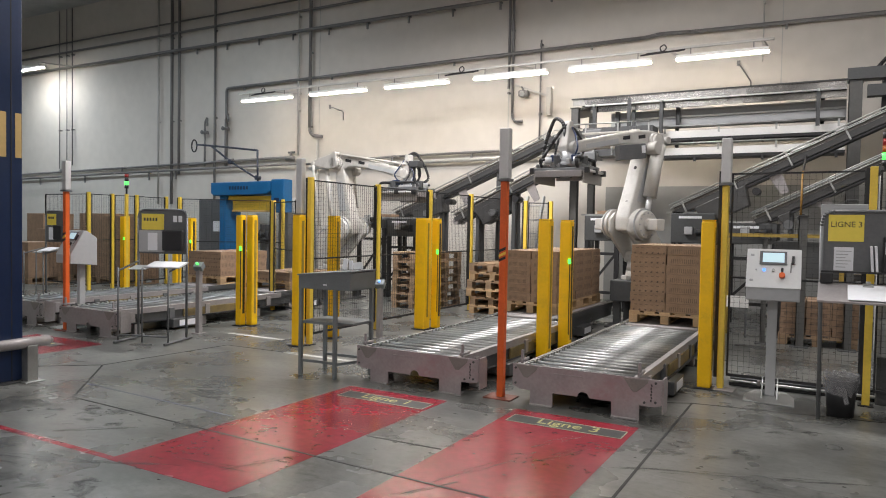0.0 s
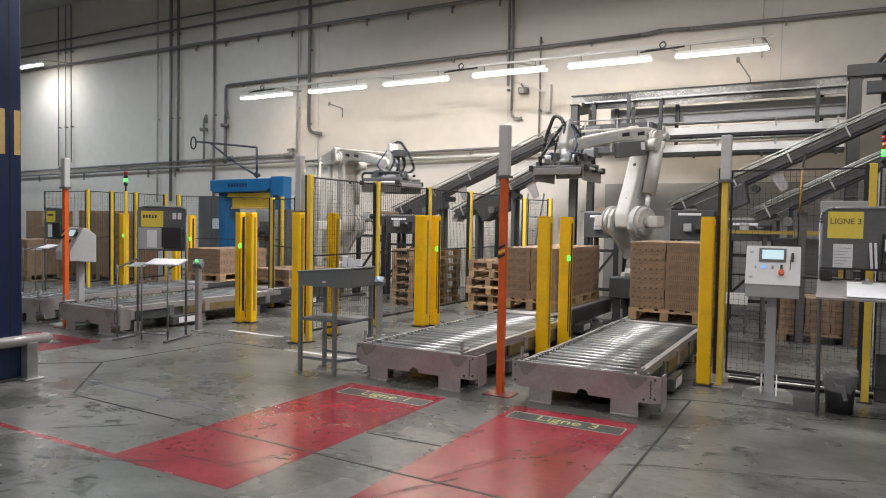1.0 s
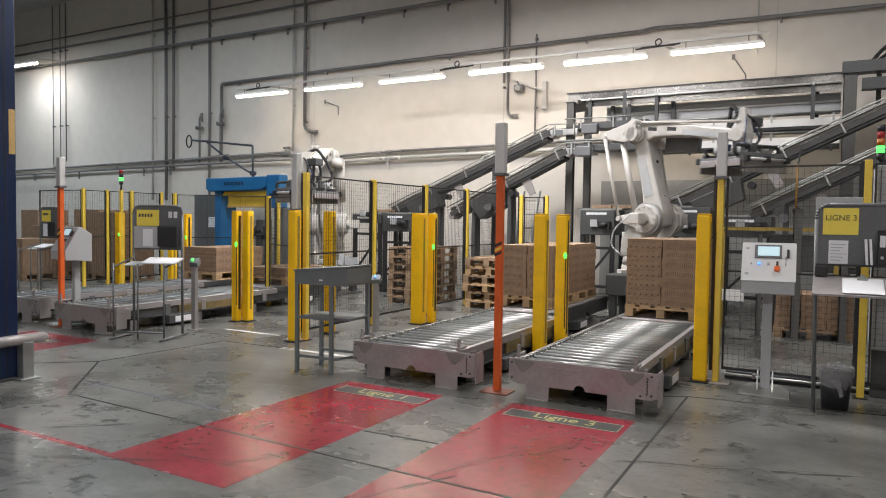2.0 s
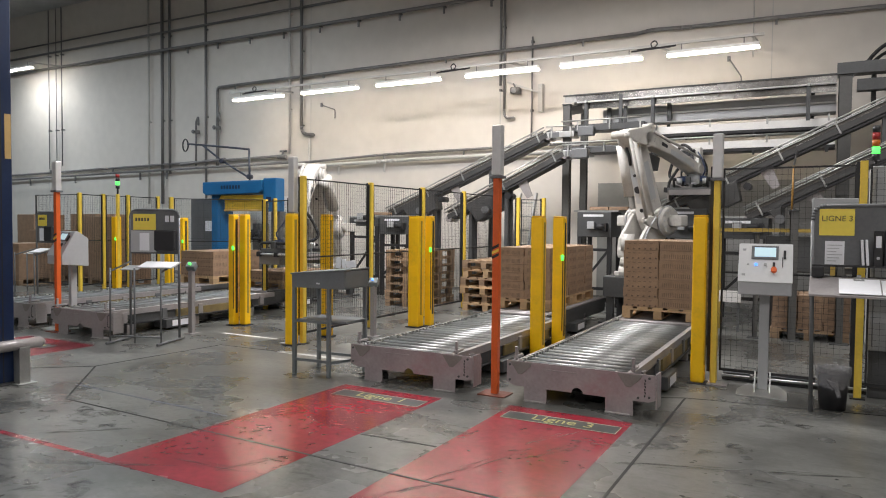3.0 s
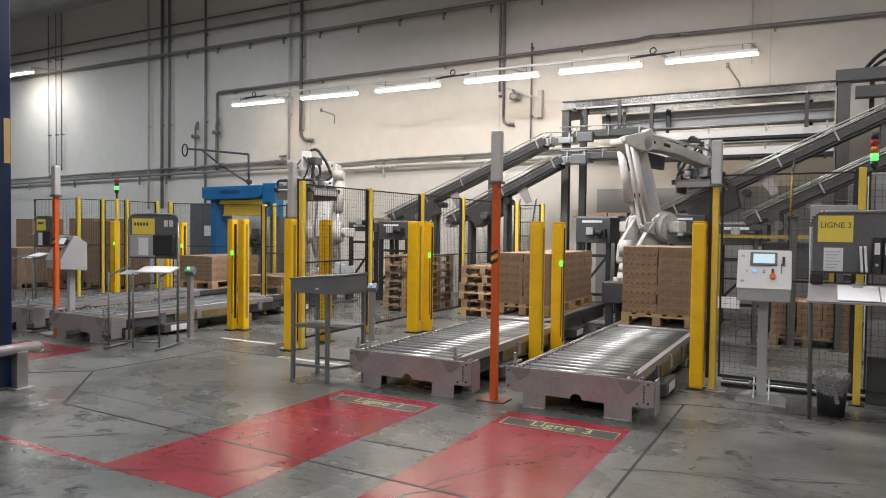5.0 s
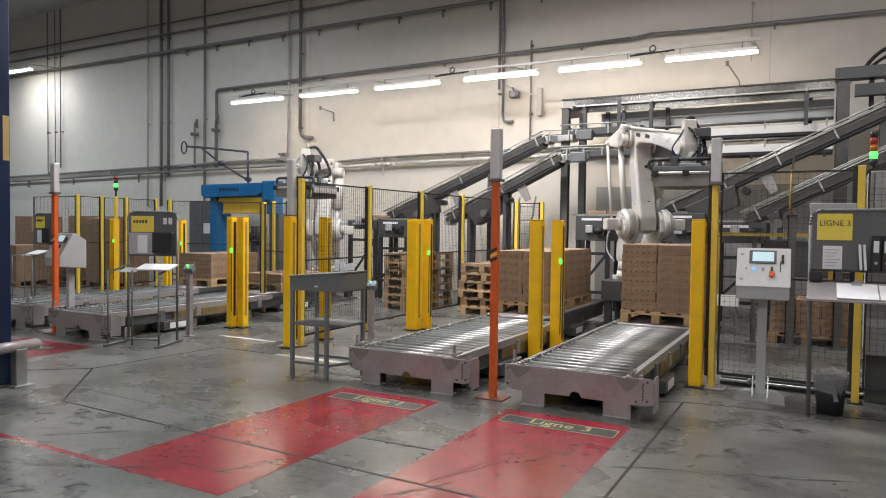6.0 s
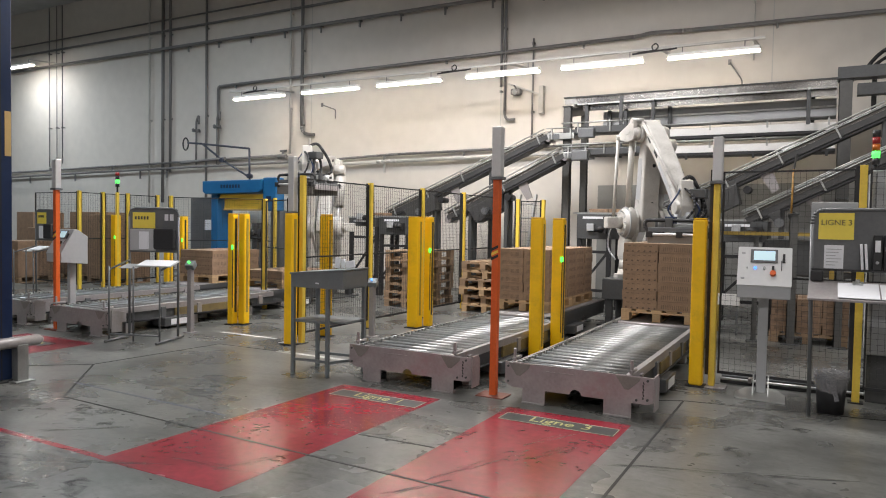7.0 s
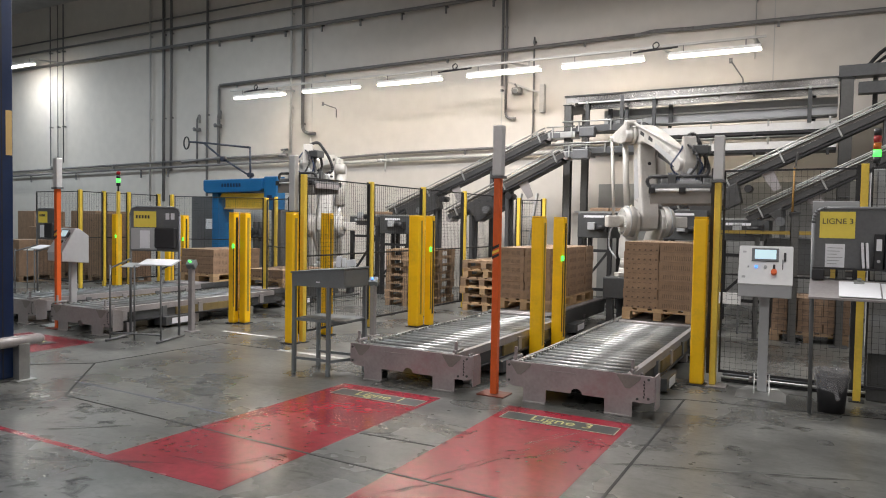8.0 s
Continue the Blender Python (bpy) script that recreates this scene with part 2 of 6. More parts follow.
# ---------------------------------------------------------------- the hall
WY = 14.6
X0, X1, Y0, HT = -34.0, 9.0, -9.0, 8.6
floor = tagged(part("floor", B(box, X0, X1, Y0, WY, -0.2, 0.0), CONCRETE), "polished grey concrete floor with stains and tyre marks", "floor", "", "structure")
bm = B()
for p, q in (((-5.54, 3.58), (-3.0, 3.50)), ((-3.0, 3.50), (1.5, 3.36)), ((-5.54, 3.58), (-6.53, 4.54)), ((-6.53, 4.54), (-9.5, 2.0)), ((-6.53, 4.54), (-6.39, 6.1)), ((-6.39, 6.1), (-5.3, 6.14)),
             ((-1.03, -3.0), (-1.03, 6.3)), ((-1.03, 6.3), (1.6, 6.68)), ((-1.35, 6.12), (-1.03, 6.3)), ((-2.85, 4.03), (-2.25, 4.05))):
    beam(bm, (*p, 0.0002), (*q, 0.0002), 0.018, 0.004)
tagged(part("joint", bm, JOINT, floor), "dark sealed slab joint")


def worn(name, color, low, high, scale, stretch):
    """Dirt that lies on the floor in broken patches, with clear floor showing between them."""
    m = mat(name, color, 0.45, var=0.3, scale=6)
    nt = m.node_tree
    tc, mp, n, r = (nt.nodes.new("ShaderNode" + k) for k in ("TexCoord", "Mapping", "TexNoise", "MapRange"))
    mp.inputs["Scale"].default_value = stretch
    n.inputs["Scale"].default_value, n.inputs["Detail"].default_value, n.inputs["Distortion"].default_value = scale, 6, 0.8
    for i, v in enumerate((low, high, 0.0, 0.42)):
        r.inputs[i + 1].default_value = v
    nt.links.new(tc.outputs["Object"], mp.inputs["Vector"])
    nt.links.new(mp.outputs["Vector"], n.inputs["Vector"])
    nt.links.new(n.outputs["Fac"], r.inputs[0])
    nt.links.new(r.outputs[0], nt.nodes["Principled BSDF"].inputs["Alpha"])
    return m


OIL = worn("oily_floor_dirt", (0.04, 0.04, 0.037), 0.52, 0.78, 5.5, (1, 1.6, 1))
SKID = worn("tyre_skid", (0.035, 0.032, 0.032), 0.47, 0.72, 9.0, (0.5, 5.0, 1))
SCRAPE = worn("pale_scrape", (0.36, 0.14, 0.14), 0.5, 0.7, 8.0, (0.4, 5.0, 1))


def floor_mark(x, y, rx, ry, turn, material, label):
    """An irregular thin patch of dirt on the floor."""
    rng = random.Random(int(x * 100) * 7 + int(y * 100))
    rim = [(rx * rng.uniform(0.65, 1.1) * math.cos(k * math.pi / 9), ry * rng.uniform(0.65, 1.1) * math.sin(k * math.pi / 9)) for k in range(18)]
    part("stain", B(slab, rim, "z", 0.0014, 0.0018), material, floor, label).matrix_basis = pose(x, y, 0, 0, 0, turn)


for x, y, rx, ry, turn in ((-5.35, 3.35, 0.75, 0.26, 20), (-4.85, 3.32, 0.45, 0.3, -10), (-6.0, 3.75, 0.5, 0.3, 35), (-3.95, 2.32, 0.5, 0.2, 30), (-4.6, 4.3, 0.35, 0.16, 0), (-5.25, 4.45, 0.5, 0.2, 15),
                           (-3.4, 2.25, 0.4, 0.15, -20), (-2.5, 4.1, 0.35, 0.12, 10), (-0.75, 4.9, 0.4, 0.3, 40), (-0.3, 3.9, 0.5, 0.35, 10), (-2.6, 2.5, 0.4, 0.2, 30), (-0.4, 5.8, 0.4, 0.2, 15)):
    floor_mark(x, y, rx, ry, turn, OIL, "dark oily dirt patch")
for x, y, rx, ry, turn in ((-3.05, 3.28, 0.32, 0.05, 68), (-3.2, 3.05, 0.4, 0.05, 8), (-1.5, 4.42, 0.35, 0.06, 68), (-4.3, 2.55, 0.9, 0.06, 24), (-5.0, 2.75, 0.9, 0.05, 40), (-0.55, 4.55, 0.8, 0.05, 20),
                           (-2.2, 3.0, 0.7, 0.05, 62)):
    floor_mark(x, y, rx, ry, turn, SKID, "black tyre skid mark")
for x, y, rx, ry, turn in ((-1.62, 4.7, 0.4, 0.05, 66), (-1.85, 3.9, 0.5, 0.05, 70)):
    floor_mark(x, y, rx, ry, turn, SCRAPE, "pale scrape in the paint")
specks = B()
rng = random.Random(11)
for cx, cy, n, spread in ((-4.35, 4.25, 14, 0.35), (-4.9, 3.3, 8, 0.3), (-4.2, 2.75, 7, 0.3), (-2.6, 4.1, 12, 0.4), (-0.95, 4.95, 8, 0.25), (-2.4, 2.9, 8, 0.4), (-0.5, 4.2, 10, 0.6), (-3.3, 2.4, 8, 0.5)):
    for k in range(n):
        x, y, r = cx + rng.gauss(0, spread), cy + rng.gauss(0, spread * 0.7), rng.uniform(0.003, 0.011)
        turn = rng.uniform(0, 3)
        slab(specks, [(x + r * rng.uniform(0.5, 1.9) * math.cos(a + turn) * (2 if k % 3 == 0 else 1), y + r * rng.uniform(0.5, 1.2) * math.sin(a + turn)) for a in (0.3, 1.3, 2.4, 3.3, 4.4, 5.5)],
             "z", 0.0015, 0.0021)
tagged(part("rubber_crumbs", specks, JOINT, floor, "scattered black rubber crumbs and chips"), kind="stuff")
tagged(part("wall_north", B(box, X0, X1, WY, WY + 0.3, 0, HT), WALL), "pale painted concrete panel wall behind the robots", "wall", "", "structure")
# west, east and south walls are assumed, added unseen to enclose the light
tagged(part("wall_west", B(box, X0 - 0.3, X0, Y0, WY + 0.3, 0, HT), WALL), "pale painted wall added out of view to close the room", "wall", "", "structure")
tagged(part("wall_east", B(box, X1, X1 + 0.3, Y0, WY + 0.3, 0, HT), WALL), "pale painted wall added out of view to close the room", "wall", "", "structure")
tagged(part("wall_south", B(box, X0, X1, Y0 - 0.3, Y0, 0, HT), WALL), "pale painted wall added out of view to close the room", "wall", "", "structure")
tagged(part("ceiling", B(box, X0 - 0.3, X1 + 0.3, Y0 - 0.3, WY + 0.3, HT, HT + 0.2), CEIL), "grey sheet ceiling of the hall", "ceiling", "", "structure")
tagged(part("trim_dado", B(box, -4.25, X1, WY - 0.006, WY, 0, 2.37), DADO), "grey painted lower part of the wall", "wall trim", "", "structure")
for x, d in ((-17.75, 0.05), (-6.55, 0.03), (-0.98, 0.02), (-12.0, 0.02), (-23.4, 0.03)):
    tagged(part("trim_panel_joint", B(box, x, x + d, WY - 0.003, WY, 0, HT), PIPELIGHT), "vertical joint between wall panels", "wall trim", "", "structure")

# painted floor areas
zone = tagged(part("red_floor_zone", B(slab, [(-3.93, 2.76), (-2.89, 2.76), (-2.84, 5.2), (-3.86, 5.2)], "z", 0, 0.001), RED),
              "red painted floor bay in front of a conveyor", "floor marking", "painted bays", "structure")
zone3 = tagged(part("red_floor_zone", B(box, -2.24, -1.24, 2.0, 5.29, 0, 0.001), RED), "red painted floor bay in front of a conveyor", "floor marking",
               "painted bays", "structure")
zone4 = tagged(part("red_floor_zone", B(box, -8.95, -7.62, 3.0, 5.3, 0, 0.001), RED), "red painted floor bay in front of a conveyor", "floor marking",
               "painted bays", "structure")
tagged(part("red_floor_line", B(box, -12.0, -3.935, 2.765, 2.815, 0, 0.001), RED), "thin red painted floor line", "floor marking", "", "structure")
part("plate", B(box, -8.85, -7.95, 4.85, 5.05, 0.001, 0.003), BLACKPAINT, zone4, "dark name field")
for k in range(5):
    part("writing", B(box, -8.7 + k * 0.13, -8.61 + k * 0.13, 4.9, 5.0, 0.003, 0.004), LETTER, zone4, "illegible pale writing")
for z, x0, x1, y0, y1, words in ((zone, -3.75, -2.88, 4.84, 5.04, "Ligne 1"), (zone3, -2.18, -1.28, 4.93, 5.13, "Ligne 3")):
    part("plate", B(box, x0, x1, y0, y1, 0.001, 0.003), BLACKPAINT, z, "dark name field")
    bm = B()
    for a in ((x0, x1, y0, y0 + 0.008), (x0, x1, y1 - 0.008, y1), (x0, x0 + 0.007, y0, y1), (x1 - 0.007, x1, y0, y1)):
        box(bm, *a, 0.003, 0.004)
    part("border", bm, BORDER, z, "pale painted outline")
    letters("lettering", words, 0.17, LETTER, z, pose((x0 + x1) / 2 + 0.02, (y0 + y1) / 2 + 0.01, 0.0045), "pale yellow hand-painted words " + words)
tagged(part("worn_floor_line", B(beam, (-5.95, 3.945, 0.0), (-4.0, 3.88, 0.0), 0.025, 0.002), BLUELINE), "faint worn bluish floor line", "floor marking", "", "structure")
for a in ((-7.05, -6.1, 6.74, 6.80), (-5.5, -4.34, 6.10, 6.17)):
    tagged(part("white_floor_line", B(box, *a, 0, 0.002), WHITELINE), "worn white painted floor line", "floor marking", "", "structure")

# lamps in a row before the wall
LY = 13.2


def strip_lamp(x0, x1, z, y=LY):
    L = x1 - x0
    lamp = thing("strip_lamp", "bright twin-tube strip lamp hung below a thin rail", "ceiling lamp", "strip lamps", at=pose(x0, y, z))
    bm = B()
    slab(bm, [(-0.09, 0.03), (0.09, 0.03), (0.05, 0.09), (-0.05, 0.09)], "x", 0.01, L - 0.01)
    part("housing", bm, BEAMWHITE, lamp, "white sheet-metal housing")
    t = B(rbox, 0.0, L, -0.05, 0.05, -0.012, 0.03, 0.018)
    part("diffuser", t, TUBE, lamp, "glowing white tube cover")
    for x in (0.25, L - 0.25):
        part("hanger", B(rod, (x, 0, 0.085), (x, 0, 0.205), 0.01, 6), PIPE, lamp)
    return lamp


for x0, x1 in ((-13.35, -11.70), (-11.12, -9.48), (-8.96, -7.32), (-6.71, -5.08), (-4.63, -3.05), (-2.61, -1.07)):
    strip_lamp(x0, x1, 4.56)
for x0 in (-24.1,):
    far_lamp = strip_lamp(x0, x0 + 1.65, 6.35, 13.5)
    for x in (0.25, 1.4):
        part("wall_strut", B(beam, (x, 0, 0.2), (x, WY - 13.5, 0.3), 0.04, 0.04), PIPELIGHT, far_lamp)
    li = bpy.data.lights.new("strip_light", "AREA")
    li.shape, li.size, li.size_y, li.energy, li.color = "RECTANGLE", 1.6, 0.15, 48.0, (0.85, 0.94, 1.0)
    new("strip_light", li).matrix_basis = pose(x0 + 0.82, 13.5, 6.30, 15)

# unseen fill lamps added under the ceiling over the aisle and over the cells
for x, y, z, share_of in ((-16.0, -2.0, 7.3, 0.15), (-6.0, -5.5, 7.3, 1.9), (3.0, -5.5, 7.3, 1.9), (-15.0, 4.5, 7.3, 0.5), (-4.6, 5.2, 7.3, 0.75), (1.2, 5.2, 7.3, 0.55),
                          (-14.0, 9.5, 7.4, 0.95), (-22.5, 9.0, 7.4, 2.0), (-5.5, 9.2, 6.2, 3.0), (0.8, 8.8, 6.3, 0.55)):
    lamp = thing("hall_lamp", "white fill lamp added under the ceiling, out of view", "ceiling lamp", "hall lamps", at=pose(x, y, z + 0.12, 0, 0, 90))
    part("housing", B(slab, [(-0.62, 0.0), (0.62, 0.0), (0.5, 0.12), (-0.5, 0.12)], "y", -1.6, 1.6), BEAMWHITE, lamp)
    part("diffuser", B(box, -0.6, 0.6, -1.58, 1.58, -0.03, 0.0), FILLTUBE, lamp)
    for yy in (-1.2, 1.2):
        part("hanger", B(rod, (0, yy, 0.12), (0, yy, HT - z - 0.12), 0.008, 6), PIPE, lamp)
    li = bpy.data.lights.new("hall_light", "AREA")
    li.shape, li.size, li.size_y, li.energy, li.color = "RECTANGLE", 1.2, 3.1, FILL_WATTS * share_of, (0.79, 0.905, 1.0) if x < -10 else (1.0, 0.97, 0.975)
    new("hall_light", li).matrix_basis = pose(x, y, z, 0, 0, 90)

# ---------------------------------------------------------------- pallet conveyors
TOP = 0.335


def pallet_conveyor(x0, x1, y0, y1, label, front=True, pitch=0.142):
    c = thing("pallet_conveyor", label, "conveyor", "pallet conveyors", at=pose(x0, y0, 0))
    w, L = x1 - x0, y1 - y0
    if front:
        f1, f2 = (0.13, 0.33), (w - 0.36, w - 0.14)
        ring = [(0.5 * w + 0.05 * math.cos(a), 0.122 + 0.045 * math.sin(a)) for a in [math.pi * k / 6 for k in range(7)]]
        out = [(-0.03, 0.335), (-0.03, 0.15), (0.04, 0.122), (f1[0], 0.122), (f1[0], 0.0), (f1[1], 0.0), (f1[1], 0.122)] + ring[::-1] + \
              [(f2[0], 0.122), (f2[0], 0.0), (f2[1], 0.0), (f2[1], 0.122), (w - 0.02, 0.122), (w + 0.03, 0.14), (w + 0.03, 0.335)]
        part("front_plate", B(slab, out, "y", -0.012, 0.0), PLATE if x0 > -5 else GREYSTEEL, c, "scuffed grey-pink steel end plate on two feet")
        for x in (f1[0], f2[0]):
            part("foot_plate", B(rbox, x, x + 0.2, -0.03, 0.09, 0.0, 0.012, 0.003), GREYSTEEL, c)
        for x in (0.0, w - 0.27):
            part("stop_bracket", B(slab, [(x, 0.330), (x + 0.2, 0.330), (x + 0.19, 0.30), (x + 0.11, 0.225), (x + 0.075, 0.225)], "y", -0.017, -0.012, 0.002), CLAMP, c,
                 "dark triangular stop bracket")
        part("weld_seam", B(beam, (w * 0.28, -0.0135, 0.285), (w * 0.50, -0.0135, 0.285), 0.004, 0.008), GREYSTEEL, c, "pale scratched streak")
        wing = part("end_wing", B(slab, [(0.0, 0.07), (0.0, 0.345), (0.12, 0.345), (0.15, 0.30), (0.15, 0.07)], "x", w + 0.03, w + 0.042, 0.003), PLATE if x0 > -5 else GREYSTEEL, c,
                    "folded end wing with bolts")
        slot = B()
        for k in range(6):
            slab(slot, [(w - 0.055 + 0.006 * (k % 2), 0.16 + k * 0.024), (w - 0.045 + 0.006 * (k % 2), 0.16 + k * 0.024), (w - 0.045, 0.178 + k * 0.024), (w - 0.055, 0.178 + k * 0.024)],
                 "y", -0.0145, -0.012)
        part("adjusting_slot", slot, BLACK, c, "toothed dark adjusting slot")
        for x, z in ((w - 0.015, 0.16), (w - 0.015, 0.31), (w - 0.10, 0.15), (0.0, 0.17), (0.0, 0.30)):
            part("bolt", B(rod, (x, -0.012, z), (x, -0.022, z), 0.010, 8), DARKSTEEL, c)
        for x in (0.02, w - 0.17):
            pin = part("guide_pin", B(rbox, x + 0.008, x + 0.032, 0.02, 0.045, 0.335, 0.45, 0.005), GREYSTEEL, c)
            part("pin_head", B(rod, (x + 0.02, 0.0, 0.36), (x + 0.02, 0.16, 0.36), 0.014, 10), GREYSTEEL, pin)
    e = w - 0.14
    prof = [(0.0, 0.13), (0.05, 0.13), (0.05, 0.15), (0.012, 0.15), (0.012, 0.305), (0.06, 0.305), (0.06, 0.315), (0.0, 0.315)]
    part("side_rail", B(slab, prof, "y", 0.0, L), GREYSTEEL if front else DARKSTEEL, c)
    prof = [(e, 0.265), (e - 0.05, 0.265), (e - 0.05, 0.275), (e - 0.012, 0.275), (e - 0.012, 0.325), (e - 0.05, 0.325), (e - 0.05, 0.338), (e, 0.338)]
    part("side_rail", B(slab, prof, "y", 0.0, L), GREYSTEEL if front else DARKSTEEL, c, "worn grey roller rail")
    part("lower_rail", B(box, e - 0.06, e - 0.02, 0.0, L, 0.13, 0.265), DARKSTEEL, c, "dark lower rail")
    if front:
        for k in range(5):
            part("rail_bracket", B(rbox, e - 0.019, e + 0.02, 0.25 + k * (L - 0.6) / 4, 0.33 + k * (L - 0.6) / 4, 0.16, 0.30, 0.004), MIDSTEEL if k % 2 else GREYSTEEL, c)
        part("rail_cable", B(rod, (e + 0.02, 0.05, 0.15), (e + 0.02, L, 0.15), 0.012, 8), BLACK, c, "black cable along the rail")
        part("wing_brace", B(box, w - 0.14, w + 0.01, 0.0, 0.05, 0.14, 0.15), GREYSTEEL, c)
    bm = B()
    n = int(L / pitch)
    for i in range(n * 2):
        box(bm, 0.064, 0.10, 0.03 + i * pitch / 2, 0.03 + i * pitch / 2 + 0.035, 0.318, 0.342)
    tagged(part("chain", bm, GALV, c, "steel drive chain along the rollers"), kind="stuff")
    part("chain_bed", B(box, 0.06, 0.104, 0.0, L, 0.28, 0.317), RUBBER, c)
    first = None
    for i in range(n):
        y = 0.08 + i * pitch
        if first is None:
            first = part("roller", B(rod, (0.11, 0, 0.306), (w - 0.19, 0, 0.308), 0.03, 16), ROLLER if front else GREYSTEEL, c, "shiny galvanised roller")
            first.matrix_basis = pose(0, y, 0)
        else:
            share("roller", first, c, pose(0, y, 0))
    for y in [0.35 + k * 1.1 for k in range(int((L - 0.4) / 1.1) + 1)]:
        for x in (0.02, w - 0.24):
            part("leg", B(rbox, x, x + 0.08, y, y + 0.1, 0, 0.2, 0.005), GREYSTEEL, c)
        part("cross_member", B(box, 0.1, w - 0.24, y + 0.02, y + 0.08, 0.14, 0.2), GREYSTEEL, c)
    # added dark sheet stands in for the shade between and under the rollers
    part("under_tray", B(box, 0.06, w - 0.19, 0.02, L - 0.02, 0.20, 0.206), DARKSTEEL, c, "dark sheet standing in for the shade under the rollers")
    part("drive_box", B(rbox, 0.2, w - 0.3, L * 0.42, L * 0.42 + 0.55, 0.03, 0.22, 0.01), DARKSTEEL, c, "dark drive unit under the rollers")
    if front:
        part("yellow_guard", B(rbox, e - 0.019, e + 0.008, L * 0.36, L * 0.36 + 1.3, 0.15, 0.262, 0.006), GUARD, c, "dusty ochre chain guard")
    part("motor_box", B(rbox, w - 0.3, w - 0.04, L * 0.28, L * 0.28 + 0.45, 0.03, 0.15, 0.01), DARKSTEEL, c, "dark motor box")
    part("white_label", B(box, w - 0.04, w - 0.037, L * 0.28 + 0.1, L * 0.28 + 0.38, 0.05, 0.13), PAPER, c)
    return c


pallet_conveyor(-3.94, -2.70, 5.45, 8.40, "low grey pallet roller conveyor with scuffed end plate, empty")
pallet_conveyor(-2.335, -1.15, 5.50, 8.55, "low grey pallet roller conveyor leading to a carton load")
pallet_conveyor(-4.0, -2.9, 8.44, 11.0, "pallet roller conveyor under a carton load inside the robot cell", False)
pallet_conveyor(-2.335, -1.15, 8.59, 10.2, "pallet roller conveyor under a carton load inside the robot cell", False)
pallet_conveyor(-8.98, -7.80, 5.64, 8.75, "low grey pallet roller conveyor beside a notice stand")
pallet_conveyor(-10.65, -9.5, 5.70, 8.75, "low grey pallet roller conveyor behind another one")
pallet_conveyor(-9.12, -7.95, 8.79, 10.7, "pallet roller conveyor under cartons inside the far cell", False)
pallet_conveyor(-10.75, -9.6, 8.79, 10.7, "pallet roller conveyor under cartons inside the far cell", False)

# ---------------------------------------------------------------- pallets and cartons


def pallet(w, l, material, label):
    """A flat wooden pallet, w across and l deep, its corner at the origin."""
    p = thing("pallet", label, "pallet", "wooden pallets")
    bl = part("block", B(rbox, 0, 0.1, 0, 0.145, 0.022, 0.10, 0.004, None, 1), material, p)
    for i in range(9):
        m = pose((w - 0.1) / 2 * (i % 3), (l - 0.145) / 2 * (i // 3), 0)
        if i:
            share("block", bl, p, m)
    sk = part("skid", B(box, 0, 0.1, 0, l, 0, 0.022), material, p)
    share("skid", sk, p, pose((w - 0.1) / 2, 0, 0))
    share("skid", sk, p, pose(w - 0.1, 0, 0))
    st = part("stringer", B(box, 0, w, 0, 0.145, 0.10, 0.122), material, p)
    share("stringer", st, p, pose(0, (l - 0.145) / 2, 0))
    share("stringer", st, p, pose(0, l - 0.145, 0))
    n = 5
    bd = part("deck_board", B(box, 0, w * 0.15, 0, l, 0.122, 0.144), material, p)
    for k in range(1, n):
        share("deck_board", bd, p, pose((w - w * 0.15) / (n - 1) * k, 0, 0))
    return p


def carton(w, d, h, label, marks):
    c = thing("carton", label, "carton")
    part("body", B(rbox, 0.002, w - 0.002, 0.002, d - 0.002, 0.0004, h - 0.0002, 0.0025, None, 2), CARTON, c)
    part("tape", B(box, 0.004, w - 0.004, d / 2 - 0.025, d / 2 + 0.025, h - 0.001, h + 0.0002), TAPE, c, "glossy packing tape")
    bm, faint = B(), B()
    for k in range(6 if marks == 1 else 0):
        x = 0.03 + k * (w - 0.075) / 5
        slab(bm, [(x, h * 0.10), (x + 0.022, h * 0.06), (x + 0.03, h * 0.2), (x + 0.012, h * 0.26)], "y", 0.0006, 0.002)
    for k in range(5 if marks == 1 else 15):
        x = 0.05 + k * (w - 0.1) / (5 if marks == 1 else 15)
        box(faint, x, x + (0.035 if marks == 1 else 0.009), 0.0008, 0.002, h * (0.66 if marks == 1 else 0.18), h * (0.74 if marks == 1 else 0.62))
    for k in range(9):
        y = 0.04 + k * (d - 0.08) / 9
        box(faint, w - 0.002, w - 0.0008, y, y + 0.012, h * 0.2, h * 0.6)
    if marks == 1:
        tagged(part("print", bm, PRINT, c, "row of dark printed marks"), kind="stuff")
    else:
        bm.free()
    tagged(part("faint_print", faint, FAINTPRINT, c, "faint printed dashes"), kind="stuff")
    return c


def load(x0, y0, z0, nx, ny, nz, w, d, h, label, group, marks=(1, 2)):
    """Cartons stacked in columns; no two rows quite in line."""
    kinds = [tagged(carton(w, d, h, label, k), "", "", group) for k in marks]
    used = set()
    for i in range(nx):
        for j in range(ny):
            for k in range(nz):
                m = pose(x0 + i * (w + 0.004) + random.uniform(-0.008, 0.006), y0 + j * d + random.uniform(-0.005, 0.005), z0 + k * (h + 0.0005), 0, 0,
                         random.uniform(-0.5, 0.5))
                src = kinds[i % len(kinds)]
                if src in used:
                    copy_thing(src, m)
                else:
                    src.matrix_basis = m
                    used.add(src)


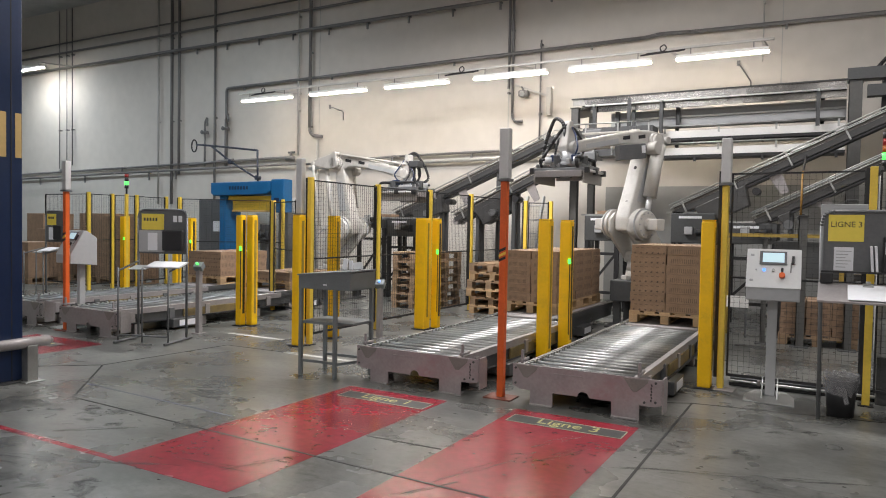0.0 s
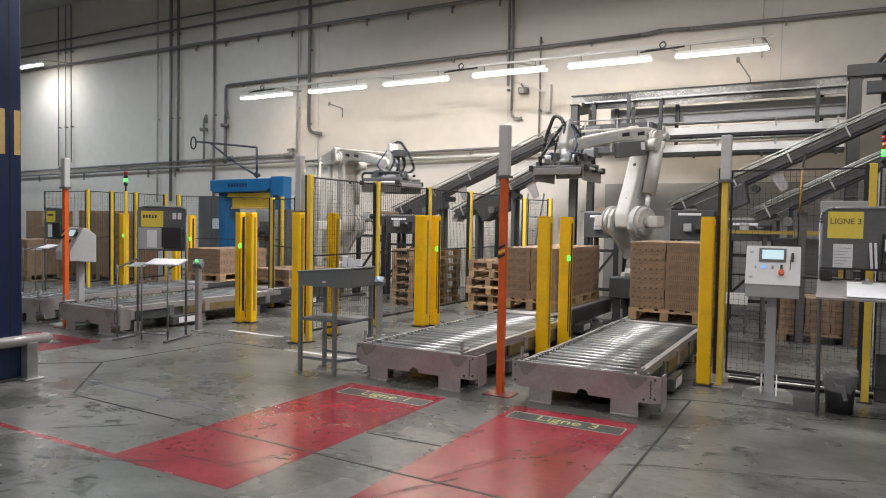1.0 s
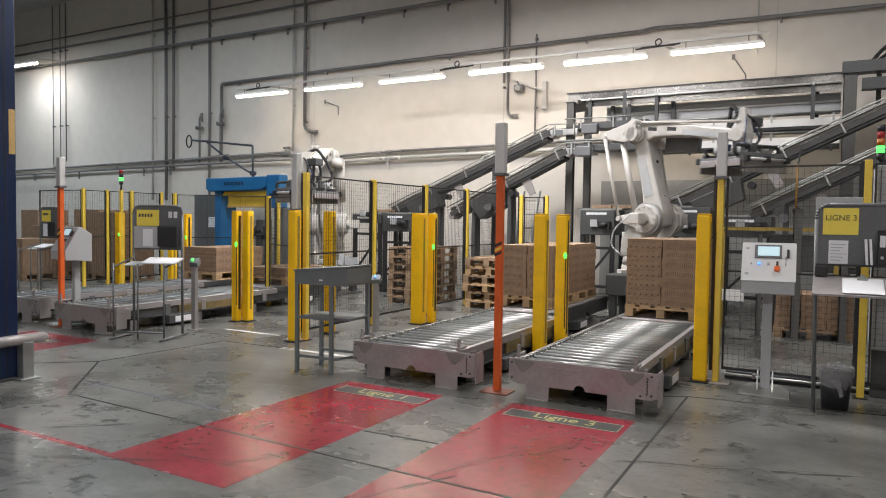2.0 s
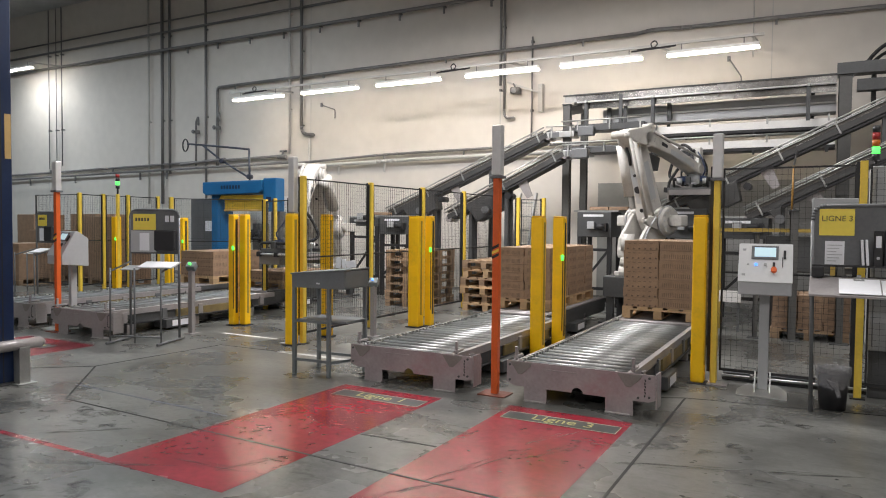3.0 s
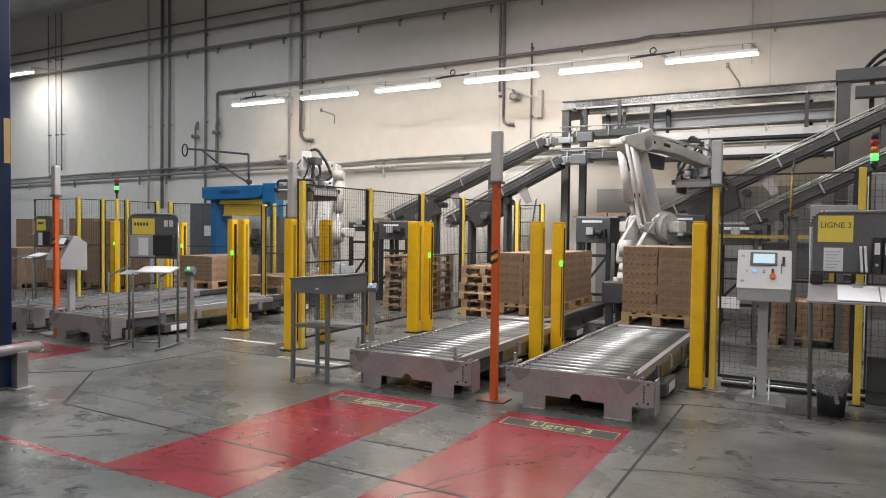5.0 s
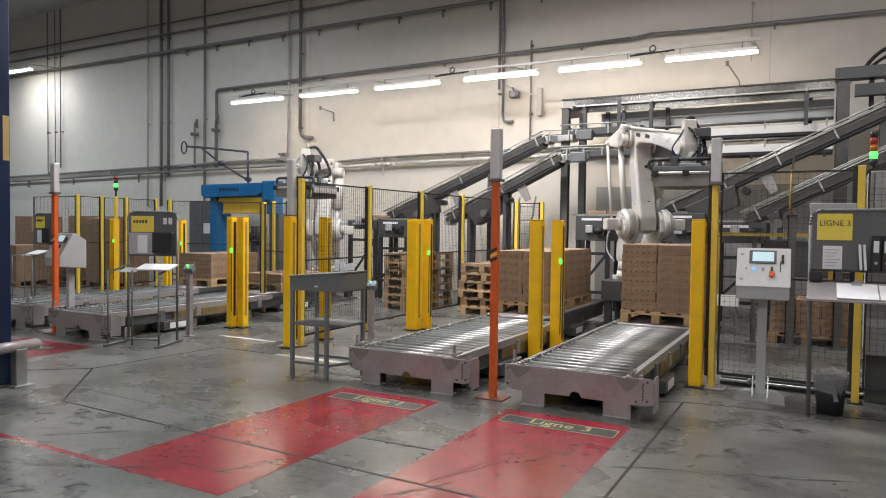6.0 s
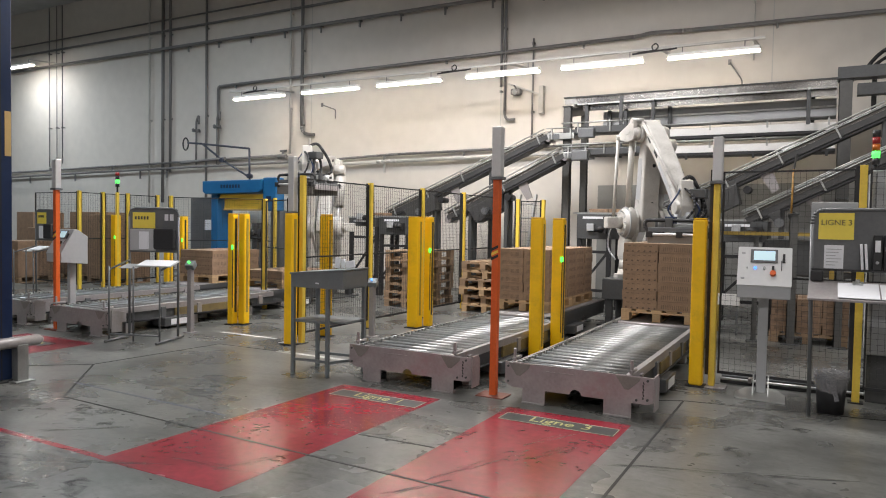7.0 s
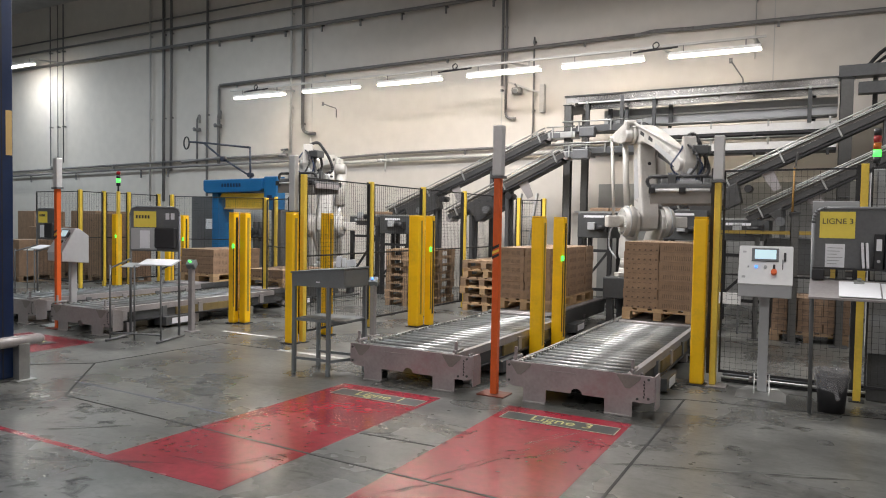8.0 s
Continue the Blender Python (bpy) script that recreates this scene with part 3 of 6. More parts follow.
PZ = TOP + 0.007
pal_new = pallet(0.86, 1.2, WOOD, "pale new wooden pallet under stacked brown cartons")
pal_new.matrix_basis = pose(-2.205, 8.72, PZ)
load(-2.2, 8.73, PZ + 0.144, 2, 3, 7, 0.425, 0.395, 0.1165, "brown cardboard carton in a neat pallet stack", "cartons on the near pallet")
pal_narrow = pallet(0.75, 0.98, WOOD, "pale wooden pallet under stacked brown cartons")
pal_narrow.matrix_basis = pose(-3.93, 8.78, PZ)
for y in (9.78,):
    copy_thing(pal_narrow, pose(-3.93, y, PZ))
load(-3.92, 8.79, PZ + 0.144, 2, 5, 6, 0.365, 0.39, 0.115, "brown cardboard carton in a neat pallet stack", "cartons on the second pallet", (2,))
copy_thing(pal_new, pose(-10.63, 9.15, PZ))
load(-10.62, 9.16, PZ + 0.144, 2, 3, 3, 0.42, 0.395, 0.15, "brown cardboard carton on a half-full pallet", "cartons on the far pallet", (1,))
copy_thing(pal_new, pose(-8.98, 9.15, PZ))
load(-8.97, 9.16, PZ + 0.144, 2, 3, 1, 0.42, 0.395, 0.15, "brown cardboard carton in a first layer", "cartons on a pallet just begun", (1,))
pal_old = pallet(0.8, 1.2, WOODOLD, "weathered empty wooden pallet in a stack")
pal_old.matrix_basis = pose(-6.95, 10.55, 0, 0, 0, 2)
for k in range(1, 7):
    copy_thing(pal_old, pose(-6.95 + random.uniform(-0.02, 0.02), 10.55 + random.uniform(-0.02, 0.02), k * 0.1442, 0, 0, 2 + random.uniform(-1.5, 1.5)))
for k in range(6):
    copy_thing(pal_old if k % 2 else pal_new, pose(-5.5 + random.uniform(-0.03, 0.03), 10.75 + random.uniform(-0.03, 0.03), k * 0.1442, 0, 0,
                                                  random.uniform(-2, 2)))

# ---------------------------------------------------------------- posts, poles and fences


def curtain_post(x, y, w=0.13, h=1.585, lamp=False, turn=0):
    p = thing("light_curtain_post", "yellow steel light-curtain post with a " + ("green glowing lamp" if lamp else "dark lens strip"), "safety post",
              "light curtain posts", at=pose(x, y, 0, 0, 0, turn))
    part("column", B(rbox, -w / 2, w / 2, -w / 2, w / 2, 0.01, h, 0.018, None, 3), YELLOW, p)
    part("base_plate", B(rbox, -w / 2 - 0.025, w / 2 + 0.025, -w / 2 - 0.025, w / 2 + 0.025, 0, 0.014, 0.003), BLACK, p, "black foot plate")
    part("lens_strip", B(box, w / 2 - 0.002, w / 2 + 0.004, -0.02, 0.02, 0.18, h - 0.06), BLACK if lamp else DULLYELLOW, p, "dark lens strip")
    part("end_cap", B(rbox, -w / 2 + 0.004, w / 2 - 0.004, -w / 2 + 0.004, w / 2 - 0.004, h, h + 0.012, 0.004), YELLOW, p)
    if lamp:
        lp = part("indicator", B(rbox, w / 2 - 0.022, w / 2 + 0.012, -w / 2 - 0.016, -w / 2, h - 0.50, h - 0.44, 0.006), GREENLED, p, "green glowing indicator lamp")
        part("cable", B(rod, (w / 2, -w / 2 - 0.006, h - 0.50), (w / 2, -w / 2 - 0.006, 0.25), 0.006, 6), BLACK, lp)
    return p


curtain_post(-1.035, 6.98, 0.122)
curtain_post(-2.742, 7.19, 0.134, 1.576)
curtain_post(-2.748, 7.90, 0.134, 1.577, lamp=True)
curtain_post(-5.15, 8.62, 0.17)
curtain_post(-5.03, 8.80, 0.11, lamp=True)
curtain_post(-7.45, 7.36, 0.11, lamp=True)
curtain_post(-7.33, 7.46, 0.12)
curtain_post(-5.66, 6.54, 0.12)
curtain_post(-5.71, 7.28, 0.13)
curtain_post(-13.55, 9.95, 0.15, 1.56, lamp=True)
curtain_post(-11.5, 9.62, 0.13, 1.53)
curtain_post(-11.5, 9.98, 0.15, 1.55, lamp=True)


def fence(points, h=2.06, label="yellow-posted safety fence with black welded mesh", posts=None, step=0.05):
    """Posts at the points, and a welded mesh panel between each two of them."""
    f = thing("safety_fence", label, "fence", "safety fences", at=pose(*points[0], 0))
    o, w, low = Vector((*points[0], 0)), 0.06, 0.12
    for x, y in points if posts is None else posts:
        x, y = x - o.x, y - o.y
        p = part("post", B(rbox, x - w / 2, x + w / 2, y - w / 2, y + w / 2, 0.008, h, 0.004), FENCEYELLOW, f, "yellow steel post")
        part("foot", B(rbox, x - 0.06, x + 0.06, y - 0.06, y + 0.06, 0, 0.01, 0.003), BLACK, p, "black foot plate")
        part("clamp_strip", B(box, x - w / 2 - 0.03, x - w / 2, y - 0.026, y + 0.026, 0.1, h - 0.01), BLACK, p, "black clamp strip")
    top, r = h - 0.03, 0.001
    for a, b in zip(points, points[1:]):
        a, b = Vector((*a, 0)) - o, Vector((*b, 0)) - o
        d = b - a
        L = d.length - 0.1
        bm = B()
        for q in ((0, L, low, low + 0.025), (0, L, top - 0.016, top), (0, 0.016, low, top), (L - 0.016, L, low, top), (0, L, 1.05, 1.066)):
            box(bm, q[0], q[1], -0.012, 0.012, q[2], q[3])
        pn = part("panel_frame", bm, BLACK, f, "black panel frame")
        pn.matrix_basis = Matrix.Translation(a + d.normalized() * 0.05) @ pose(0, 0, 0, 0, 0, math.degrees(math.atan2(d.y, d.x)))
        bm = B()
        for i in range(1, int(L / step)):
            box(bm, i * step - r, i * step + r, -0.002, 0.002, low, top)
        for i in range(1, int((top - low) / step)):
            box(bm, 0, L, 0.002, 0.005, low + i * step - r, low + i * step + r)
        tagged(part("wire_mesh", bm, BLACK, pn, "fine black welded wire mesh"), kind="stuff")
    return f


fence([(-5.61, 6.69), (-5.64, 8.18), (-5.62, 9.6), (-5.6, 11.0), (-5.6, 12.5)])
fence([(-0.91, 7.1), (0.28, 7.06), (1.7, 7.02)], 2.07, posts=[(-0.91, 7.1), (0.28, 7.06)])
fence([(-4.98, 12.0), (-4.6, 12.3)], 1.98)
fence([(-13.55, 9.1), (-13.7, 9.75), (-13.62, 10.3), (-13.75, 11.2)])
fence([(-12.2, 10.28), (-10.5, 11.6)], 2.0)
fence([(-8.32, 8.95), (-7.28, 8.4)], 1.87)
fence([(-15.2, 9.15), (-13.6, 9.12)], posts=[])


def pole(x, y, h0, h1, low, label, w=0.06, base=True):
    p = thing("sensor_pole", label, "sensor pole", "sensor poles", at=pose(x, y, 0))
    part("lower_tube", B(rbox, -w / 2, w / 2, -w / 2, w / 2, 0.01, h0, 0.006), low, p)
    part("upper_profile", B(rbox, -0.045, 0.045, -0.04, 0.04, h0 + 0.015, h1, 0.01), SILVER, p, "pale aluminium sensor housing")
    part("collar", B(rbox, -0.06, 0.06, -0.05, 0.05, h0 - 0.01, h0 + 0.015, 0.004), MIDSTEEL, p)
    part("base_plate", B(rbox, -0.13, 0.13, -0.1, 0.1, 0, 0.012, 0.004), RUST if low is ORANGE else GREYSTEEL, p)
    if low is ORANGE:
        for k in range(3):
            part("stripe", B(slab, [(-w / 2 - 0.002, 1.19 + k * 0.04), (w / 2 + 0.002, 1.22 + k * 0.04), (w / 2 + 0.002, 1.245 + k * 0.04),
                                    (-w / 2 - 0.002, 1.215 + k * 0.04)], "y", -w / 2 - 0.003, -w / 2), BLACK if k % 2 == 0 else FENCEYELLOW, p)
    return p


pole(-2.51, 5.57, 1.90, 2.35, ORANGE, "orange square pole with a pale sensor housing on top")
pole(-8.97, 5.70, 1.87, 2.27, ORANGE, "orange square pole with a pale sensor housing on top")
pole(-0.90, 7.02, 1.93, 2.36, FENCEYELLOW, "yellow pole with a pale sensor housing beside the fence", 0.05)
pole(-5.72, 6.63, 1.60, 2.29, FENCEYELLOW, "yellow pole with a pale sensor housing beside the fence", 0.05)

# ---------------------------------------------------------------- robots
A0, ZS, L1, L2 = 0.35, 1.564, 1.308, 1.596


def palletizing_robot(x, y, drop, label):
    """A four-axis palletizing arm; drop lowers it on a shorter pedestal. Its moving parts are laid out at their own joints."""
    r = thing("palletizing_robot", label, "robot", "robots", at=pose(x, y, -drop))
    h = 0.72
    ped = part("pedestal", B(rbox, -0.40, 0.38, -0.38, 0.38, 0.40, h, 0.015), DARKSTEEL, r, "charcoal steel pedestal")
    part("foot_flange", B(rbox, -0.45, 0.45, -0.45, 0.45, drop, drop + 0.03, 0.005), DARKSTEEL, ped)
    for px, py in ((-0.3, -0.3), (0.3, -0.3), (-0.3, 0.3), (0.3, 0.3)):
        part("pedestal_leg", B(rbox, px - 0.05, px + 0.05, py - 0.05, py + 0.05, drop + 0.03, 0.40, 0.005), DARKSTEEL, ped)
    foot = B(rod, (0, 0, h), (0, 0, h + 0.14), 0.27, 28, 0.25)
    for a in range(4):
        rbox(foot, 0.18, 0.33, -0.07, 0.07, h, h + 0.07, 0.012, pose(0, 0, 0, 0, 0, 45 + 90 * a))
    part("foot", foot, ROBOT, r)
    # turret
    bm = B(rod, (0, 0, 0.86), (0, 0, 1.0), 0.25, 32, 0.23)
    rbox(bm, -0.20, 0.22, -0.22, 0.22, 0.98, 1.16, 0.05, None, 3)
    for s in (-1, 1):
        slab(bm, [(-0.18, 1.04), (0.20, 1.04), (0.46, 1.32), (0.56, 1.46), (0.55, 1.64), (0.45, 1.75), (0.27, 1.76), (0.14, 1.66), (-0.16, 1.28)], "y",
             s * 0.165, s * 0.225, 0.015)
    tur = part("turret", bm, ROBOT, r, "white turning shoulder with round motor flanges")
    for s in (-1, 1):
        g = part("gear_housing", B(rod, (A0, s * 0.222, ZS), (A0, s * 0.37, ZS), 0.235, 32, 0.20), ROBOT, tur)
        part("gear_rim", B(rod, (A0, s * 0.30, ZS), (A0, s * 0.315, ZS), 0.238, 32), CABGREY, g, "grey seam of the gear housing")
        bolts = B()
        for k in range(12):
            a = k * math.pi / 6
            c = (A0 + 0.172 * math.cos(a), ZS + 0.172 * math.sin(a))
            rod(bolts, (c[0], s * 0.37, c[1]), (c[0], s * 0.384, c[1]), 0.013, 6)
        tagged(part("bolt_ring", bolts, CABGREY, tur), kind="stuff")
        mo = B(rod, (A0, s * 0.37, ZS), (A0, s * 0.52, ZS), 0.09, 20, 0.08)
        rbox(mo, A0 - 0.085, A0 + 0.085, *sorted((s * 0.43, s * 0.61)), ZS - 0.085, ZS + 0.085, 0.02)
        part("motor", mo, ROBOT, tur)
    part("rod_bracket", B(slab, [(A0 - 0.55, ZS - 0.03), (A0 - 0.50, ZS - 0.06), (A0 - 0.1, ZS - 0.16), (A0, ZS - 0.1), (A0, ZS + 0.1), (A0 - 0.50, ZS + 0.05), (A0 - 0.55, ZS + 0.03)], "y",
                              -0.285, -0.245, 0.01), ROBOT, tur, "white bracket of the guide rod")
    cab = B()
    pipe(cab, [(-0.1, -0.28, 1.0), (-0.28, -0.34, 1.15), (-0.2, -0.36, 1.4), (0.05, -0.32, 1.62)], 0.013, 8, 0.1)
    part("cable_loom", cab, CABGREY, tur, "thin pale cable loop")
    mt = B(rod, (-0.2, 0.0, 1.1), (-0.2, 0.0, 1.36), 0.10, 18)
    part("turn_motor", mt, ROBOT, tur)
    # lower arm, upright from the shoulder joint
    bm = B()
    prof = [(-0.12, -0.13), (0.12, -0.13), (0.18, 0.06), (0.15, 0.5), (0.125, L1 - 0.16), (0.13, L1 + 0.06), (0.07, L1 + 0.13), (-0.07, L1 + 0.13),
            (-0.12, L1 + 0.04), (-0.10, L1 - 0.2), (-0.115, 0.5), (-0.17, 0.08)]
    slab(bm, prof, "y", -0.13, 0.13, 0.028)
    low = part("lower_arm", bm, ROBOT, r, "tall white lower arm")
    # black discs stand in for the darkness inside the rear holes
    for z, q in ((0.22, 0.03), (0.55, 0.055), (0.78, 0.022)):
        part("rear_hole", B(rod, (-0.16, 0.01 + 0.05 * q, z), (-0.06, 0.01, z), q, 16), RUBBER, low, "black disc standing in for the shade in a rear hole")
    # flat grey piece puts the recess shade into the white arm's colour
    part("rear_recess", B(slab, [(-0.09, 0.12), (0.09, 0.12), (0.08, 1.12), (-0.08, 1.12)], "x", -0.138, -0.10), CABGREY, low, "grey patch standing in for the shade of a rear recess")
    part("arm_cable", B(pipe, [(-0.15, 0.05, 0.95), (-0.17, 0.02, 1.1), (-0.15, 0.06, 1.22), (-0.05, 0.08, 1.3)], 0.022, 8, 0.05), RUBBER, low, "black cable at the elbow")
    for z, q in ((0.30, 0.025), (0.85, 0.025)):
        part("cover_hole", B(rod, (0.11, 0.02, z), (0.172 - 0.03 * z, 0.02, z), q, 16), RUBBER, low, "dark round cover")
    for s in (-1, 1):
        part("joint_cap", B(rod, (0, s * 0.14, L1), (0, s * 0.19, L1), 0.125, 22), ROBOT, low)
        # grey plate, not sunk: its colour stands in for recess shade
        part("side_recess", B(slab, [(-0.09, 0.35), (0.07, 0.35), (0.05, 0.95), (-0.08, 0.95)], "y", *sorted((s * 0.128, s * 0.134)), 0.0), CABGREY, low)
    bal = part("balance_cylinder", B(rod, (-0.05, 0.245, 0.44), (0.0, 0.245, 1.24), 0.10, 22), ROBOT, low, "white balance cylinder")
    part("piston_rod", B(rod, (-0.075, 0.245, 0.18), (-0.05, 0.245, 0.44), 0.042, 14), SILVER, bal, "bright piston rod")
    part("cylinder_eye", B(rod, (-0.08, 0.13, 0.17), (-0.08, 0.30, 0.17), 0.06, 14), ROBOT, bal)
    # upper arm, along x from the elbow
    bm = B()
    prof = [(-0.29, -0.05), (-0.2, -0.10), (-0.1, -0.15), (0.12, -0.13), (0.28, -0.03), (0.75, -0.01), (1.1, -0.04), (L2 - 0.12, -0.08), (L2 + 0.03, -0.08),
            (L2 + 0.08, 0.0), (L2 + 0.04, 0.06), (L2 - 0.15, 0.095), (1.15, 0.12), (0.8, 0.155), (0.4, 0.18), (0.1, 0.18), (-0.12, 0.14), (-0.24, 0.08), (-0.30, 0.03)]
    slab(bm, prof, "y", -0.125, 0.125, 0.028)
    upp = part("upper_arm", bm, ROBOT, r, "white upper arm with two dark slots")
    for s in (-1, 1):
        for x in (0.17, 0.50):
            # black plates paint in the shade inside the slots
            part("slot", B(slab, [(x, 0.06), (x + 0.15, 0.055), (x + 0.15, 0.105), (x, 0.115)], "y", *sorted((s * 0.122, s * 0.128))), RUBBER, upp, "black patch standing in for the shade in a slot")
        part("elbow_gear", B(rod, (0, s * 0.19, 0), (0, s * 0.24, 0), 0.105, 20), ROBOT, upp)
    if drop == 0:
        part("control_box", B(rbox, 0.30, 0.86, 0.137, 0.24, -0.24, -0.02, 0.012), MIDSTEEL, upp, "grey valve box on the arm")
        part("box_label", B(box, 0.32, 0.40, 0.24, 0.244, -0.16, -0.05), PAPER, upp)
    part("arm_motor", B(rod, (0.14, 0.137, -0.1), (0.14, 0.34, -0.1), 0.095, 18), ROBOT, upp)
    # groove shade painted as a flat grey strip
    part("arm_groove", B(slab, [(0.75, 0.0), (1.40, -0.03), (1.40, 0.03), (0.75, 0.08)], "y", -0.127, 0.127), CABGREY, upp, "grey strip standing in for the shade in a groove")
    part("tail_eye", B(rod, (-0.26, -0.2, 0.0), (-0.26, 0.2, 0.0), 0.055, 14), ROBOT, upp)
    # guide rods and triangles that keep the gripper level
    back = B(rod, (0, -0.2, 0), (0, -0.2, L1), 0.045, 14)
    for z in (0, L1):
        rod(back, (0, -0.235, z), (0, -0.165, z), 0.055, 14)
    drive = part("drive_rod", back, ROBOT, r, "thin white drive rod")
    g2 = B(rod, (0, -0.31, 0), (0, -0.31, L1), 0.025, 12)
    for z in (0, L1):
        rod(g2, (0, -0.34, z), (0, -0.28, z), 0.038, 14)
    guide = part("guide_rod", g2, ROBOT, r, "thin white guide rod")
    tri = B(slab, [(-0.55, 0.03), (-0.52, -0.04), (-0.12, -0.12), (0.06, -0.07), (0.09, 0.19), (0.02, 0.23), (-0.08, 0.17), (-0.50, 0.07)], "y", -0.30, -0.25, 0.014)
    rod(tri, (-0.15, -0.305, 0.03), (-0.15, -0.30, 0.03), 0.03, 16)
    rod(tri, (0, -0.30, 0), (0, -0.16, 0), 0.10, 20)
    rod(tri, (-0.50, -0.33, 0), (-0.50, -0.24, 0), 0.042, 14)
    rod(tri, (0.03, -0.31, 0.18), (0.03, -0.14, 0.18), 0.04, 14)
    knee = part("elbow_link", tri, ROBOT, r, "white triangular link over the elbow")
    top = part("top_rod", B(rod, (0, -0.16, 0), (L2, -0.10, 0), 0.02, 10), ROBOT, r, "thin white top rod")
    wr = B(slab, [(-0.07, -0.08), (0.10, -0.12), (0.13, 0.02), (0.08, 0.36), (0.01, 0.36)], "y", -0.10, 0.07, 0.015)
    rod(wr, (0, -0.15, 0), (0, 0.15, 0), 0.085, 18)
    wrist = part("wrist_link", wr, ROBOT, r, "white tilting wrist link")
    # gripper hanging from the wrist
    bm = B(rod, (0.10, 0, 0.02), (0.10, 0, -0.16), 0.10, 20)
    rbox(bm, -0.05, 0.25, -0.14, 0.14, -0.18, -0.13, 0.012)
    grip = part("gripper", bm, CABGREY, r, "grey layer gripper with hoses")
    fr = B()
    for yy in (-0.3, 0.0, 0.3):
        rbox(fr, -0.30, 0.50, yy - 0.025, yy + 0.025, -0.24, -0.18, 0.008)
    for xx in (-0.28, 0.1, 0.48):
        rbox(fr, xx - 0.025, xx + 0.025, -0.36, 0.36, -0.28, -0.235, 0.008)
    part("gripper_frame", fr, MIDSTEEL, grip, "slate grey frame")
    for s in (-1, 1):
        part("clamp_plate", B(rbox, -0.30, 0.50, *sorted((s * 0.335, s * 0.36)), -0.44, -0.27, 0.006), CLAMP, grip, "worn grey clamp plate")
        for xx in (-0.27, 0.1, 0.47):
            part("clamp_block", B(rbox, xx - 0.04, xx + 0.04, *sorted((s * 0.36, s * 0.42)), -0.31, -0.23, 0.008), BLACK, grip)
        part("clamp_shaft", B(rod, (-0.28, s * 0.39, -0.27), (0.48, s * 0.39, -0.27), 0.018, 10), SILVER, grip)
    for xx in (-0.33, 0.51):
        part("end_plate", B(rbox, xx, xx + 0.02, -0.33, 0.33, -0.36, -0.27, 0.005), GREYSTEEL, grip)
    for xx, yy in ((-0.2, -0.12), (0.3, 0.1), (0.32, -0.16)):
        part("bracket", B(rbox, xx, xx + 0.1, yy, yy + 0.06, -0.18, -0.1, 0.008), GALV, grip)
    for xx in (-0.16, 0.36):
        for yy in (-0.2, 0.2):
            part("air_cylinder", B(rod, (xx, yy, -0.18), (xx, yy, -0.08), 0.045, 12), CABGREY, grip)
    for yy in (-0.16, 0.14):
        part("valve_block", B(rbox, -0.12, 0.0, yy - 0.05, yy + 0.05, -0.13, -0.04, 0.01), NAVY, grip, "dark blue valve block")
    for yy in (-0.27, -0.09, 0.09, 0.27):
        part("suction_rail", B(rbox, -0.26, 0.46, yy - 0.02, yy + 0.02, -0.32, -0.28, 0.006), BLACK, grip, "black suction rail")
    for xx, yy in ((-0.24, 0.05), (0.42, -0.08), (0.22, 0.2), (-0.05, -0.28)):
        part("sensor_box", B(rbox, xx - 0.045, xx + 0.045, yy - 0.035, yy + 0.035, -0.185, -0.06, 0.008), DARKSTEEL, grip, "dark sensor box")
    part("hose", B(pipe, [(-0.25, -0.26, -0.24), (-0.36, -0.27, -0.2), (-0.36, -0.26, -0.09), (0.0, -0.26, -0.09), (0.45, -0.26, -0.09), (0.48, -0.26, -0.2), (0.2, -0.26, -0.22)], 0.024, 8, 0.06), RUBBER, grip, "black air hose")
    part("hose", B(pipe, [(-0.25, 0.26, -0.22), (-0.34, 0.26, -0.12), (0.0, 0.26, -0.09), (0.42, 0.26, -0.12)], 0.02, 8, 0.06), RUBBER, grip, "black air hose")
    part("hose", B(pipe, [(0.2, 0.12, -0.1), (0.30, 0.14, 0.08), (0.26, 0.1, 0.26), (0.12, 0.05, 0.36), (0.03, 0.0, 0.34)], 0.02, 8, 0.08), RUBBER, grip, "black air hose")
    part("hose", B(pipe, [(0.12, -0.16, -0.1), (0.26, -0.18, 0.08), (0.2, -0.12, 0.26), (0.05, -0.07, 0.35)], 0.016, 8, 0.1), RUBBER, grip, "black air hose")
    part("hose", B(pipe, [(0.05, 0.0, 0.40), (0.06, 0.12, 0.30), (0.05, 0.26, 0.10), (0.05, 0.40, -0.12), (0.08, 0.42, -0.24)], 0.024, 8, 0.05), RUBBER, grip, "black air hose")
    part("hose", B(pipe, [(0.15, 0.05, 0.30), (0.2, 0.2, 0.2), (0.2, 0.24, 0.0), (0.15, 0.2, -0.12)], 0.016, 8, 0.06), RUBBER, grip, "black air hose")
    part("hose_loop", B(pipe, [(0.05, 0.03, 0.15), (0.02, 0.05, 0.42), (0.12, 0.22, 0.52), (0.24, 0.38, 0.25), (0.30, 0.46, 0.0), (0.16, 0.36, -0.08), (0.0, 0.2, -0.06)], 0.026, 10, 0.09), RUBBER, grip,
         "thick black hose arching over the gripper")
    pack = part("valve_pack", B(rbox, 0.16, 0.36, -0.10, 0.10, 0.20, 0.32, 0.012), DARKSTEEL, grip, "dark valve pack beside the wrist")
    part("pack_stay", B(box, 0.22, 0.25, -0.02, 0.02, -0.14, 0.21), DARKSTEEL, pack)
